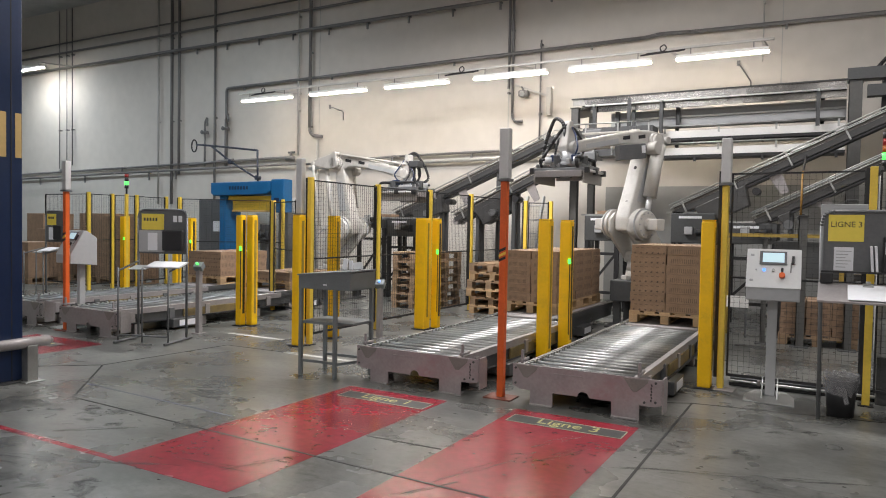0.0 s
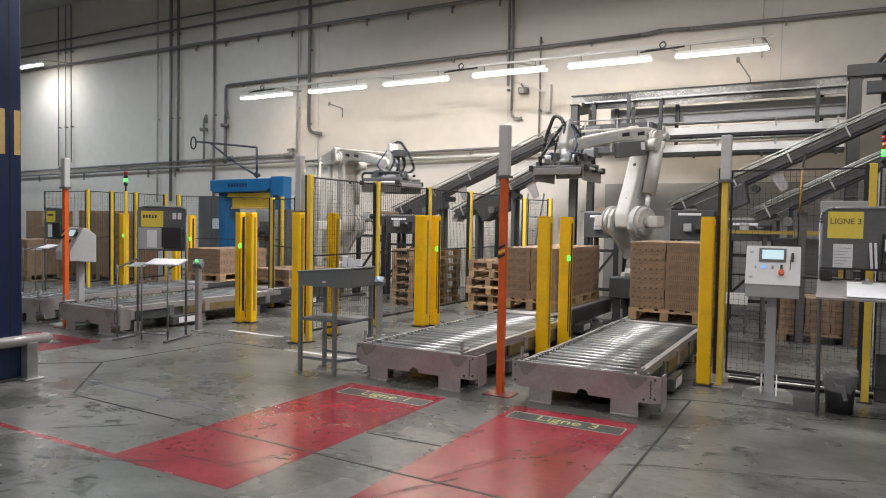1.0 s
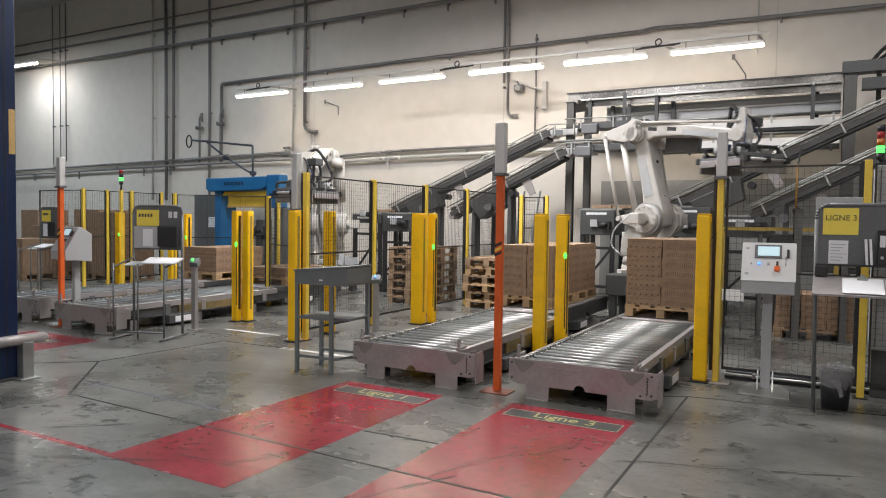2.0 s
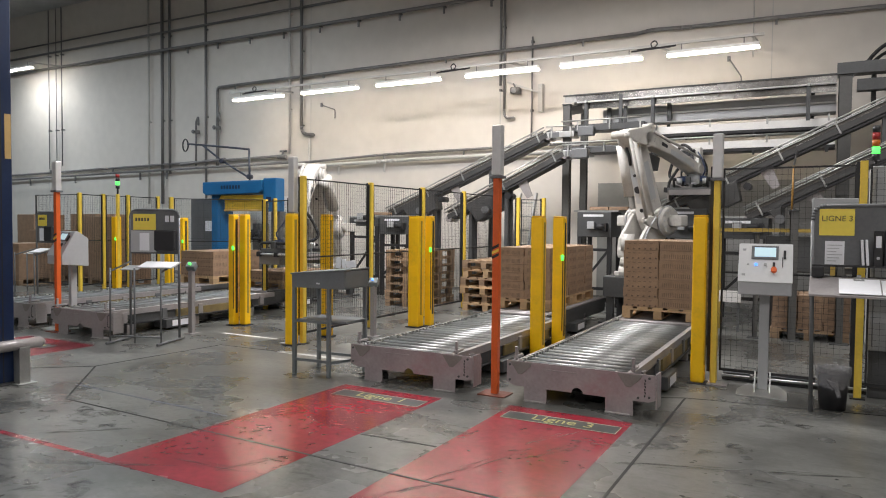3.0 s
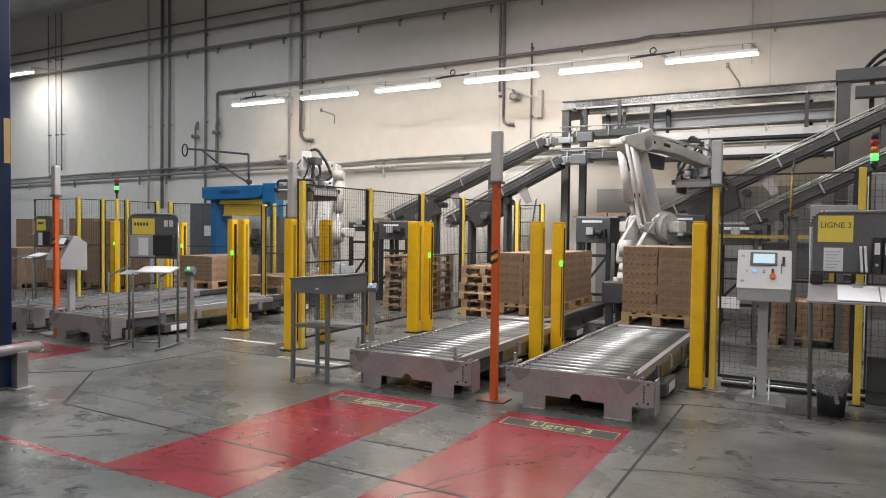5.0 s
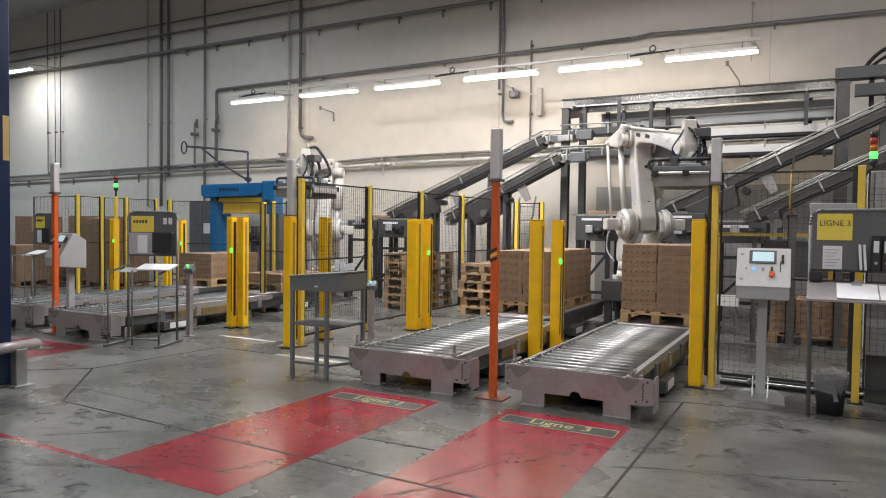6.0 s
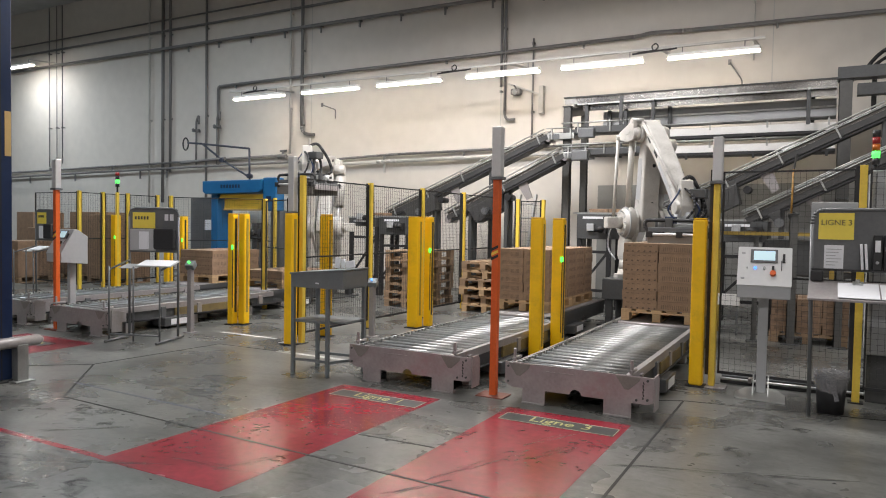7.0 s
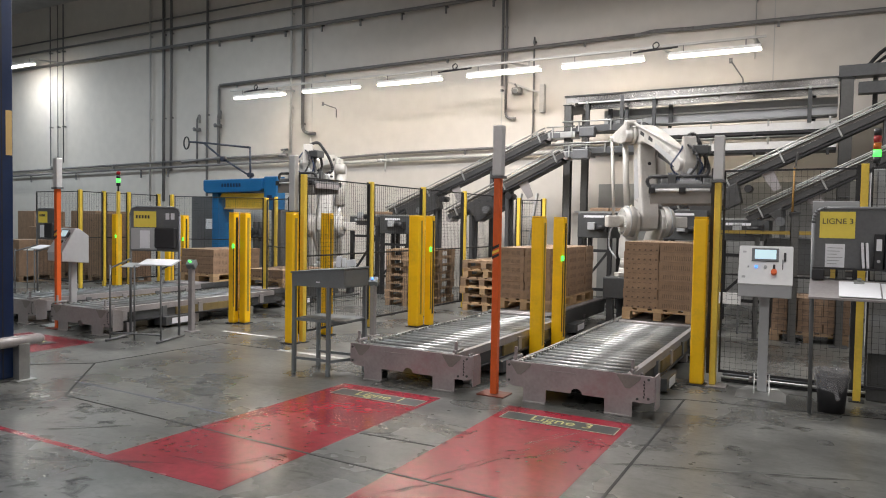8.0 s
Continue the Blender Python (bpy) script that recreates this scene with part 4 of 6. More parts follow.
    for way in ([(0.0, -0.1, -0.1), (-0.1, -0.2, 0.05), (0.02, -0.12, 0.25), (0.05, -0.05, 0.36)], [(0.2, -0.05, -0.12), (0.3, -0.1, 0.05), (0.16, -0.06, 0.26)]):
        part("air_line", B(pipe, way, 0.012, 6, 0.06), NAVY, grip, "blue air line")
    return r, tur, low, upp, drive, guide, knee, top, wrist, grip


ROBOT_A = palletizing_robot(-2.55, 10.85, 0.0, "white four-axis palletizing robot serving two carton pallets")
ROBOT_B = palletizing_robot(-8.79, 11.27, 0.164, "white four-axis palletizing robot behind the mesh fence")

# seconds, heading, lean of the lower arm, rise of the upper arm, turn of the gripper
KEYS_A = [(0, -117.5, -15.9, -7.2, 90), (1.0, -117.2, -15.5, -7.6, 90), (1.2, -116, -16.0, -7.3, 90), (1.35, -104, -15, -8.2, 80), (1.5, -79, -13.5, -9.5, 50),
          (1.7, -57, -13.5, -12.0, 45), (2.0, -24, -14.0, -5, 55), (2.3, 16, -15.0, -1, 68), (2.55, 46, -19.0, -2.5, 82), (2.8, 65, -21.0, -6.5, 90), (3.0, 65, -19.5, -13.5, 90),
          (3.5, 65, -18.3, -18.3, 90), (4.7, 65, -18.3, -17.0, 90), (4.9, 64, -18.5, -9.0, 90), (5.2, 40, -17, -1.5, 75), (5.5, -8, -15, -5, 50), (5.8, -46, -13, -13.0, 25), (6.0, -54, -10.9, -10.6, 5), (6.2, -55, -8.3, -17.2, 0),
          (6.5, -55, -1.8, -30.9, 0), (6.8, -55, 3.8, -40.2, 0), (7.0, -55, 5.9, -43.6, 0), (7.5, -55, 6.2, -44.6, 0), (7.65, -55, 2.5, -41, 0),
          (7.8, -55, -3.2, -33.1, 0), (8.0, -55, -8.1, -20.3, 0)]
KEYS_B = [(0, -2, -9.2, -8.6, 0), (0.3, -3, -5.2, -7.4, 0), (0.6, -6, -1.2, -6.5, 0), (0.9, -17, 2, -6.4, 0), (1.2, -35.5, 3.3, -7.0, 0), (1.5, -50.5, 4, -7.8, 0),
          (1.7, -59.5, 2.3, -8.5, 0), (2.1, -64, 12, -18, 0), (2.8, -66, 42, -40, 0), (3.1, -66, 43, -41, 0), (3.5, -66, 32, -37, 0), (3.8, -66, -4, -17, 0),
          (4.0, -65.5, -16, -7.0, 0), (4.2, -65.5, -17, -6.0, 0), (8.0, -65.5, -17.2, -5.5, 0)]


def glide(keys, t):
    """A smooth value at t that never swings past its keys."""
    ts = [k[0] for k in keys]
    i = max(0, min(len(ts) - 2, sum(1 for a in ts if a <= t) - 1))
    out = []
    for c in range(1, len(keys[0])):
        def slope(j):
            return (keys[j + 1][c] - keys[j][c]) / (ts[j + 1] - ts[j])

        def tan(j):
            if j == 0 or j == len(ts) - 1:
                return 0.0 if j == 0 else slope(j - 1)
            a, b = slope(j - 1), slope(j)
            return 0.0 if a * b <= 0 else 2 * a * b / (a + b)
        d = ts[i + 1] - ts[i]
        u = (t - ts[i]) / d
        p, q, m, n = keys[i][c], keys[i + 1][c], tan(i) * d, tan(i + 1) * d
        out.append((2 * u ** 3 - 3 * u * u + 1) * p + (u ** 3 - 2 * u * u + u) * m + (3 * u * u - 2 * u ** 3) * q + (u ** 3 - u * u) * n)
    return out


def robot_rows(keys):
    """Poses of the robot's nine moving parts, tenth by tenth."""
    rows = [[] for _ in range(9)]
    for k in range(81):
        t = k / 10
        th, al, be, gr = glide(keys, t)
        turn = pose(0, 0, 0, 0, 0, th)
        sh = turn @ pose(A0, 0, ZS)
        a, b = radians(al), radians(be)
        elbow = sh @ pose(L1 * math.sin(a), 0, L1 * math.cos(a))
        tip = elbow @ pose(L2 * math.cos(b), 0, L2 * math.sin(b))
        lean, rise = pose(0, 0, 0, 0, al), pose(0, 0, 0, 0, -be)
        crank = sh @ pose(-0.26 * math.cos(b), 0, -0.26 * math.sin(b))
        off = sh @ pose(-0.50, 0, 0)
        for row, m in zip(rows, (turn, sh @ lean, elbow @ rise, crank @ lean, off @ lean, elbow, elbow @ pose(0.03, 0, 0.18) @ rise, tip,
                                 tip @ pose(0, 0, -0.08) @ pose(0.02, 0, 0, 0, 0, -th + gr) @ pose(-0.1, 0, 0))):
            row.append((t, m))
    return rows


def motions():
    """All that moves: the two robots' arms."""
    for robot, keys in ((ROBOT_A, KEYS_A), (ROBOT_B, KEYS_B)):
        for ob, rows in zip(robot[1:], robot_rows(keys)):
            walk(ob, rows)

# ---------------------------------------------------------------- overhead steelwork and belt conveyors
DY = 13.0


def steel_post(x, y, h, w=0.2, label="tall charcoal steel column carrying the overhead conveyors"):
    p = thing("steel_column", label, "steel column", "steel columns", at=pose(x, y, 0))
    bm = B(box, -w / 2, w / 2, -w / 2, -w / 2 + 0.015, 0.012, h)
    box(bm, -w / 2, w / 2, w / 2 - 0.015, w / 2, 0.012, h)
    box(bm, -0.006, 0.006, -w / 2 + 0.015, w / 2 - 0.015, 0.012, h)
    box(bm, -w / 2, -w / 2 + 0.012, -w / 2, w / 2, 0.012, h)
    part("shaft", bm, COLUMNGREY, p)
    part("foot_plate", B(rbox, -w / 2 - 0.06, w / 2 + 0.06, -w / 2 - 0.06, w / 2 + 0.06, 0, 0.014, 0.003), DARKSTEEL, p)
    part("head_plate", B(rbox, -w / 2 - 0.02, w / 2 + 0.02, -w / 2 - 0.02, w / 2 + 0.02, h, h + 0.014, 0.003), DARKSTEEL, p)
    return p


steel_post(-4.37, DY - 0.1, 3.76, 0.135)
steel_post(-4.30, DY + 0.75, 3.98, 0.125)
steel_post(0.22, DY, 3.90, 0.19, "heavy charcoal steel column carrying the overhead conveyors")
steel_post(0.95, DY + 0.9, 4.06, 0.2)

bridge = thing("overhead_gantry", "charcoal steel gantry with a bright sheet-metal trough", "gantry", at=pose(0, DY, -0.045))
part("trough", B(slab, [(-0.05, 3.865), (-0.03, 3.865), (-0.03, 3.97), (0.5, 3.97), (0.5, 3.865), (0.52, 3.865), (0.52, 3.99), (-0.05, 3.99)], "x", -4.45, 0.10),
     BRIGHTSTEEL, bridge, "bright reflecting steel trough")
part("trough_lip", B(box, -4.47, 0.12, -0.08, -0.03, 3.985, 4.005), DARKSTEEL, bridge)
part("lower_sheet", B(box, -4.12, 0.10, 0.02, 0.05, 3.735, 3.84), BRIGHTSTEEL, bridge, "bright reflecting side sheet")
part("cable_rail", B(rod, (-4.2, -0.06, 3.852), (0.1, -0.06, 3.852), 0.016, 8), BEAMWHITE, bridge, "white rail")
part("side_sheet", B(box, -3.8, 0.10, 0.30, 0.33, 3.44, 3.74), CABGREY, bridge, "grey side sheet")
part("sheet_stripe", B(rod, (-3.75, 0.28, 3.60), (0.1, 0.28, 3.60), 0.018, 8), BEAMWHITE, bridge, "pale conduit")
part("head_beam", B(box, 0.1, 3.4, -0.14, 0.14, 3.97, 4.15), DARKSTEEL, bridge, "charcoal head beam")
part("second_beam", B(box, 0.38, 3.4, -0.1, 0.1, 3.7, 3.88), DARKSTEEL, bridge)
part("end_beam", B(beam, (-4.36, -0.1, 3.7), (-4.28, 0.75, 3.86), 0.12, 0.16), DARKSTEEL, bridge)
for x in (-4.02, -2.79, -0.30):
    up = part("upright", B(box, x - 0.03, x + 0.03, -0.08, -0.02, 3.28, 3.86), DARKSTEEL, bridge)
    part("bolt_head", B(rod, (x, -0.08, 3.85), (x, -0.12, 3.85), 0.025, 10), GALV, up)
for x in (-3.66, -2.55, 0.62, 1.1):
    part("hanger", B(box, x - 0.035, x + 0.035, 0.2, 0.26, 3.42, 3.75 if x < 0 else 3.98), DARKSTEEL, bridge)
hose = B()
pipe(hose, [(0.5, 0.1, 4.15), (0.7, 0.1, 4.42), (1.1, 0.1, 4.55), (1.7, 0.1, 4.5), (2.2, 0.1, 4.15)], 0.03, 8, 0.2)
pipe(hose, [(0.55, 0.2, 4.15), (0.8, 0.2, 4.36), (1.2, 0.2, 4.46), (1.8, 0.2, 4.4), (2.2, 0.2, 4.15)], 0.025, 8, 0.2)
part("cable_bundle", hose, RUBBER, bridge, "black arched cable bundle")


def level_conveyor(x0, x1, y, z, label):
    """An overhead belt conveyor with a white side beam."""
    c = thing("overhead_conveyor", label, "conveyor", "overhead conveyors", at=pose(0, y, z))
    part("side_beam", B(box, x0, x1, 0.0, 0.04, 0.0, 0.125), BEAMWHITE, c, "white side beam")
    part("far_beam", B(box, x0, x1, 0.5, 0.54, 0.0, 0.125), BEAMWHITE, c)
    part("belt", B(rbox, x0, x1, 0.05, 0.49, 0.03, 0.09, 0.02), RUBBER, c, "black belt")
    part("under_tray", B(box, x0, x1, 0.0, 0.5, -0.05, -0.004), BLACK, c)
    part("guide_rail", B(rod, (x0 - 0.3, 0.0, 0.21), (x1, 0.0, 0.21), 0.016, 8), GALV, c, "bright guide rail")
    part("second_guide_rail", B(rod, (x0 - 0.3, 0.5, 0.25), (x1, 0.5, 0.25), 0.014, 8), GALV, c)
    n = int((x1 - x0) / 0.8)
    for k in range(n + 1):
        x = x0 + 0.1 + k * (x1 - x0 - 0.2) / n
        part("rail_bracket", B(box, x - 0.015, x + 0.015, -0.012, 0.0, 0.08, 0.22), GALV, c)
    for k in range(3):
        x = x0 + 0.6 + k * 1.1
        part("roller_bracket", B(box, x, x + 0.04, 0.0, 0.03, -0.12, -0.05), BLACK, c)
    for x in (x0 + 0.2, x1 - 0.35):
        part("hanger", B(box, x - 0.03, x + 0.03, 0.55, 0.60, -0.03, 3.87 - z), DARKSTEEL, c)
    return c


level_conveyor(-2.84, 0.1, DY + 0.06, 3.145, "overhead belt conveyor with a white side beam under the gantry")
level_conveyor(-2.84, 0.1, DY + 0.06, 2.84, "lower overhead belt conveyor with a white side beam")
for z, y in ((3.22, DY - 0.35), (2.78, DY - 0.7)):
    c = thing("transfer_conveyor", "short dark belt transfer conveyor with bright rails", "conveyor", "transfer conveyors", at=pose(0, y, z))
    part("frame", B(rbox, -4.15, -2.86, 0.0, 0.42, 0.0, 0.12, 0.01), DARKSTEEL, c)
    part("belt", B(box, -4.13, -2.88, 0.03, 0.39, 0.12, 0.13), RUBBER, c)
    part("rail", B(rod, (-4.4, -0.02, 0.2), (-2.9, -0.02, 0.2), 0.014, 8), GALV, c)
    for x in (-4.1, -3.5, -2.95):
        part("rail_bracket", B(box, x, x + 0.025, -0.02, 0.0, 0.02, 0.21), GALV, c)
    part("drive_motor", B(rbox, -4.05, -3.75, -0.14, -0.004, -0.1, 0.08, 0.02), MIDSTEEL, c)
    part("hanger", B(box, -3.35, -3.29, 0.43, 0.48, -0.02, 3.87 - z), DARKSTEEL, c)
    part("bracket", B(beam, (-4.3, 0.3, 0.06), (-4.1, 0.3, 0.06), 0.2, 0.1), DARKSTEEL, c)


def incline(a, b, y, width, label, legs=(), boxes=(), head=0.0):
    """A sloping belt conveyor from a to b, both (x, z), its near side at y."""
    (xa, za), (xb, zb) = a, b
    L, ang = math.hypot(xb - xa, zb - za), math.degrees(math.atan2(zb - za, xb - xa))
    c = thing("incline_conveyor", label, "conveyor", "incline conveyors", at=pose(xa, y, za, 0, -ang, 0))
    prof = [(0.0, -0.095), (0.05, -0.095), (0.05, -0.085), (0.012, -0.085), (0.012, -0.012), (0.05, -0.012), (0.05, 0.0), (0.0, 0.0)]
    part("side_frame", B(slab, prof, "x", 0, L), INCLINE, c, "grey folded side frame")
    part("far_side_frame", B(box, 0, L, width - 0.015, width, -0.11, 0.0), INCLINE, c)
    part("belt", B(box, 0.02, L - 0.02, 0.02, width - 0.02, -0.06, -0.035), RUBBER, c, "black rubber belt")
    # black return belt doubles as the dark shadow under the side frame
    part("return_belt", B(box, 0.1, L - 0.1, 0.006, width - 0.02, -0.140, -0.110), RUBBER, c, "black returning belt, doubling as the shade under the frame")
    part("side_guard", B(box, 0.05, L - 0.05, -0.006, -0.002, 0.002, 0.07), GUARDPLATE, c, "dusty taupe guard strip")
    for s, yy in (("rail", -0.02), ("far_rail", width + 0.02)):
        part(s, B(rod, (0, yy, 0.11), (L, yy, 0.11), 0.013, 8), GALV, c, "bright guard rail")
    part("lower_rail", B(rod, (0, -0.02, 0.05), (L, -0.02, 0.05), 0.010, 8), GALV, c)
    n = max(3, int(L / 0.75))
    for k in range(n):
        x = 0.2 + k * (L - 0.4) / (n - 1)
        part("rail_bracket", B(box, x, x + 0.025, -0.03, -0.001, -0.12, 0.12), GALV, c)
    for x in (0.0, L):
        part("end_roller", B(rod, (x, 0.005, -0.08), (x, width - 0.005, -0.08), 0.065, 16), GREYSTEEL, c)
    for x, w, h in boxes:
        dr = part("drive_unit", B(slab, [(x, -0.1), (x + w, -0.1), (x + w - 0.08, -0.2 - h), (x + 0.06, -0.2 - h)], "y", -0.06, width * 0.8, 0.01), INCLINE, c, "charcoal drive unit")
        part("motor", B(rod, (x + w * 0.5, -0.2, -0.25 - h * 0.3), (x + w * 0.5, -0.06, -0.25 - h * 0.3), 0.07, 14), MIDSTEEL, dr)
        part("dark_pulley", B(rod, (x + w + 0.1, -0.05, -0.26), (x + w + 0.1, width * 0.7, -0.26), 0.06, 14), BLACK, c)
        part("hanging_plate", B(slab, [(x + w + 0.35, -0.12), (x + w + 0.55, -0.12), (x + w + 0.52, -0.46), (x + w + 0.40, -0.46)], "y", 0.05, 0.07), GREYSTEEL, c)
    inv = pose(0, 0, 0, 0, ang, 0)
    if head:
        hd = part("head_section", B(rbox, 0.0, head, 0.0, width, -0.10, 0.015, 0.008), GALV, c, "bright level head section")
        hd.matrix_basis = pose(L, 0, 0) @ inv
        part("head_belt", B(box, 0.0, head, 0.03, width - 0.03, 0.02, 0.03), RUBBER, hd)
        part("head_rail", B(rod, (0, -0.02, 0.11), (head, -0.02, 0.11), 0.013, 8), GALV, hd)
        for x in (0.1, head - 0.08):
            part("head_bracket", B(box, x, x + 0.025, -0.03, -0.001, -0.1, 0.12), GALV, hd)
        part("head_plate", B(rbox, 0.06, 0.26, -0.012, -0.001, -0.10, 0.0, 0.003), MIDSTEEL, hd, "dark bearing plate")
    for x in legs:
        z = za + x * math.sin(radians(ang)) - 0.12
        bm = B()
        for yy in (0.08, width - 0.08):
            box(bm, -0.035, 0.035, yy - 0.035, yy + 0.035, -z, 0.0)
        lg = part("support_leg", bm, DARKSTEEL, c)
        lg.matrix_basis = pose(x, 0, -0.12) @ inv
    return c


incline((-8.36, 1.70), (-4.74, 3.245), 12.75, 0.34, "long grey belt conveyor rising behind the fence", (1.2, 2.6), ((0.45, 0.8, 0.2),), 0.55)
incline((-6.62, 1.66), (-4.24, 2.825), 12.25, 0.34, "grey belt conveyor rising to the gantry", (0.5, 1.35), ((0.5, 0.75, 0.22),), 0.5)
incline((-2.39, 1.80), (2.6, 4.18), 12.1, 0.34, "long grey belt conveyor rising past the heavy column", (3.4,), ((0.35, 0.85, 0.22),))
incline((-1.08, 1.67), (2.6, 3.52), 11.6, 0.34, "grey belt conveyor rising past the heavy column", (0.5, 2.6), ((0.3, 0.2, 0.1),))


def pick_station(x0, x1, y, z0, z1, label):
    s = thing("pick_station", label, "roller table", "pick stations", at=pose(x0, y, 0))
    w = x1 - x0
    body = part("body", B(rbox, 0, w, 0, 0.7, z0, z1, 0.012), DARKSTEEL, s)
    part("label_strip", B(box, w * 0.18, w * 0.18 + 0.36, -0.003, 0.0, z1 - 0.085, z1 - 0.045), PAPER, body, "white label strip")
    part("switch_box", B(rbox, w * 0.32, w * 0.32 + 0.13, -0.06, 0.0, z0 + 0.14, z0 + 0.27, 0.01), CABGREY, body, "pale grey switch box")
    part("motor", B(rod, (w * 0.6, -0.07, z0 + 0.18), (w * 0.85, -0.07, z0 + 0.18), 0.055, 14), BLACK, body)
    part("motor_flange", B(box, w * 0.83, w * 0.9, -0.11, 0.0, z0 + 0.10, z0 + 0.24), BLACK, body)
    part("roller_bed", B(box, -0.1, w + 0.1, 0.1, 0.6, z1, z1 + 0.03), GALV, s)
    for x in (0.04, w - 0.04):
        for yy in (0.05, 0.65):
            part("leg", B(box, x - 0.035, x + 0.035, yy - 0.035, yy + 0.035, 0, z0 + 0.02), BLACK, s)
    for z in (0.35, z0 - 0.25):
        part("cross_bar", B(box, 0, w, 0.03, 0.07, z, z + 0.05), BLACK, s)
    part("brace", B(beam, (0.05, 0.05, 0.4), (w - 0.05, 0.05, z0 - 0.22), 0.03, 0.04), BLACK, s)
    return s


pick_station(-8.82, -8.1, 12.0, 1.42, 1.60, "charcoal pick station at the foot of a belt conveyor")
pick_station(-8.06, -7.35, 12.0, 1.26, 1.62, "charcoal pick station at the foot of a belt conveyor")
pick_station(-3.86, -3.25, 12.0, 1.28, 1.72, "charcoal pick station beside the robot")
pick_station(-2.38, -1.69, 12.0, 1.28, 1.77, "charcoal pick station beside the robot")
pick_station(-1.5, -0.75, 11.6, 1.3, 1.62, "charcoal pick station behind the mesh fence")
for x, y, z in ((-3.7, 12.2, 1.752), (-3.35, 12.2, 1.752), (-2.2, 12.2, 1.802), (-8.4, 12.2, 1.652)):
    c = carton(0.33, 0.3, 0.06, "flat brown carton lying on a pick station", 2)
    tagged(c, "", "", "cartons on pick stations").matrix_basis = pose(x, y, z)

# ladder leaning behind the fence
lad = thing("ladder", "aluminium ladder leaning behind the fence", "ladder", at=pose(-5.42, 12.75, 0))
for x in (-0.17, 0.17):
    part("stile", B(beam, (x, 0, 0), (x + 0.12, 0.55, 2.12), 0.035, 0.06), SILVER, lad)
for k in range(7):
    z = 0.25 + k * 0.28
    part("rung", B(rod, (-0.17 + 0.12 * z / 2.12, 0.55 * z / 2.12, z), (0.17 + 0.12 * z / 2.12, 0.55 * z / 2.12, z), 0.014, 8), GALV, lad)

# ---------------------------------------------------------------- pipes and fittings on the back wall
PY = WY - 0.09


def wall_pipe(points, r, material, label, clips=(), bend=0.12, drop=0.12):
    p = thing("wall_pipe", label, "pipe", "wall pipes")
    bm = B()
    pipe(bm, points, r, 10, bend if len(points) > 2 else 0)
    part("tube", bm, material, p)
    for x, z in clips:
        k = B(box, x - 0.02, x + 0.02, PY - 0.02, WY, z - 0.02, z + 0.02)
        box(k, x - 0.02, x + 0.02, PY - 0.03, PY + 0.01, z - drop, z + 0.02)
        part("bracket", k, material, p)
    return p


wall_pipe([(-33, PY - 0.06, 6.55), (8, PY - 0.06, 6.62)], 0.045, PIPE, "thick grey pipe high along the wall", [(-16.5 + 1.22 * k, 6.56) for k in range(12)], drop=0.17)
wall_pipe([(-33, PY, 7.08), (8, PY, 7.18)], 0.035, PIPE, "thin grey pipe high along the wall")
wall_pipe([(-33, PY, 7.4), (8, PY, 7.5)], 0.025, PIPE, "thin grey pipe high along the wall")
wall_pipe([(-15.3, PY, 3.06), (-15.3, PY, 5.30), (-3.45, PY, 5.39), (-3.2, PY, 5.43), (-2.5, PY, 5.40), (8.5, PY, 5.25)], 0.04, PIPE,
          "grey pipe along the wall with a drop", [(-14.6, 5.31), (-11.5, 5.34), (-7.9, 5.36), (-4.6, 5.38), (-0.9, 5.37)], 0.1)
wall_pipe([(-33, PY, 2.92), (-20, PY, 3.14), (-12.85, PY, 3.27)], 0.035, PIPE, "dark grey pipe along the wall at mid height",
          [(-23.0, 3.08), (-19.9, 3.14)], 0.3)
wall_pipe([(-33, PY - 0.05, 2.76), (-20, PY - 0.05, 2.98), (-12.4, PY - 0.05, 3.08)], 0.035, PIPE, "dark grey pipe along the wall at mid height",
          [(-24.3, 2.92), (-21.8, 2.96), (-18.6, 2.99), (-17.4, 3.0)], 0.3, 0.26)
wall_pipe([(-12.4, PY, 3.06), (-9.5, PY, 3.18), (-3.5, PY, 3.25)], 0.032, PIPE, "grey pipe along the wall", [(-9.6, 3.17), (-7.4, 3.2)], 0.3)
wall_pipe([(-12.2, PY - 0.04, 2.96), (-9.5, PY - 0.04, 3.01), (-3.5, PY - 0.04, 3.08)], 0.045, PIPELIGHT, "pale painted pipe along the wall",
          [(-11.0, 2.97), (-9.6, 3.0), (-7.0, 3.05)], 0.3, 0.26)
for x, r, z0, m in ((-23.2, 0.016, 3.2, PIPE), (-22.8, 0.016, 3.2, PIPE), (-22.5, 0.02, 3.3, PIPE), (-17.6, 0.046, 2.0, PIPE), (-17.28, 0.04, 2.9, PIPE),
                    (-15.77, 0.035, 1.2, PIPE), (-12.64, 0.03, 3.3, PIPELIGHT), (-6.50, 0.03, 4.6, PIPE), (-18.2, 0.03, 2.0, PIPELIGHT)):
    wall_pipe([(x, PY, z0), (x, PY, HT - 0.05)], r, m, "upright grey pipe on the wall", [(x, 4.5), (x, 7.0)], drop=0.03)
wall_pipe([(-12.22, PY - 0.02, HT - 0.05), (-12.22, PY - 0.02, 3.82), (-11.8, PY - 0.02, 3.77)], 0.045, PIPE, "thick grey downpipe with an elbow",
          [(-12.22, 6.0), (-12.22, 4.05)], 0.2, 0.05)
wall_pipe([(-6.42, PY, HT - 0.05), (-6.40, PY, 3.98), (-6.36, PY, 3.86), (-6.15, PY, 3.86)], 0.03, PIPE, "grey pipe with a hooked end", [(-6.42, 5.9)], 0.08, 0.03)
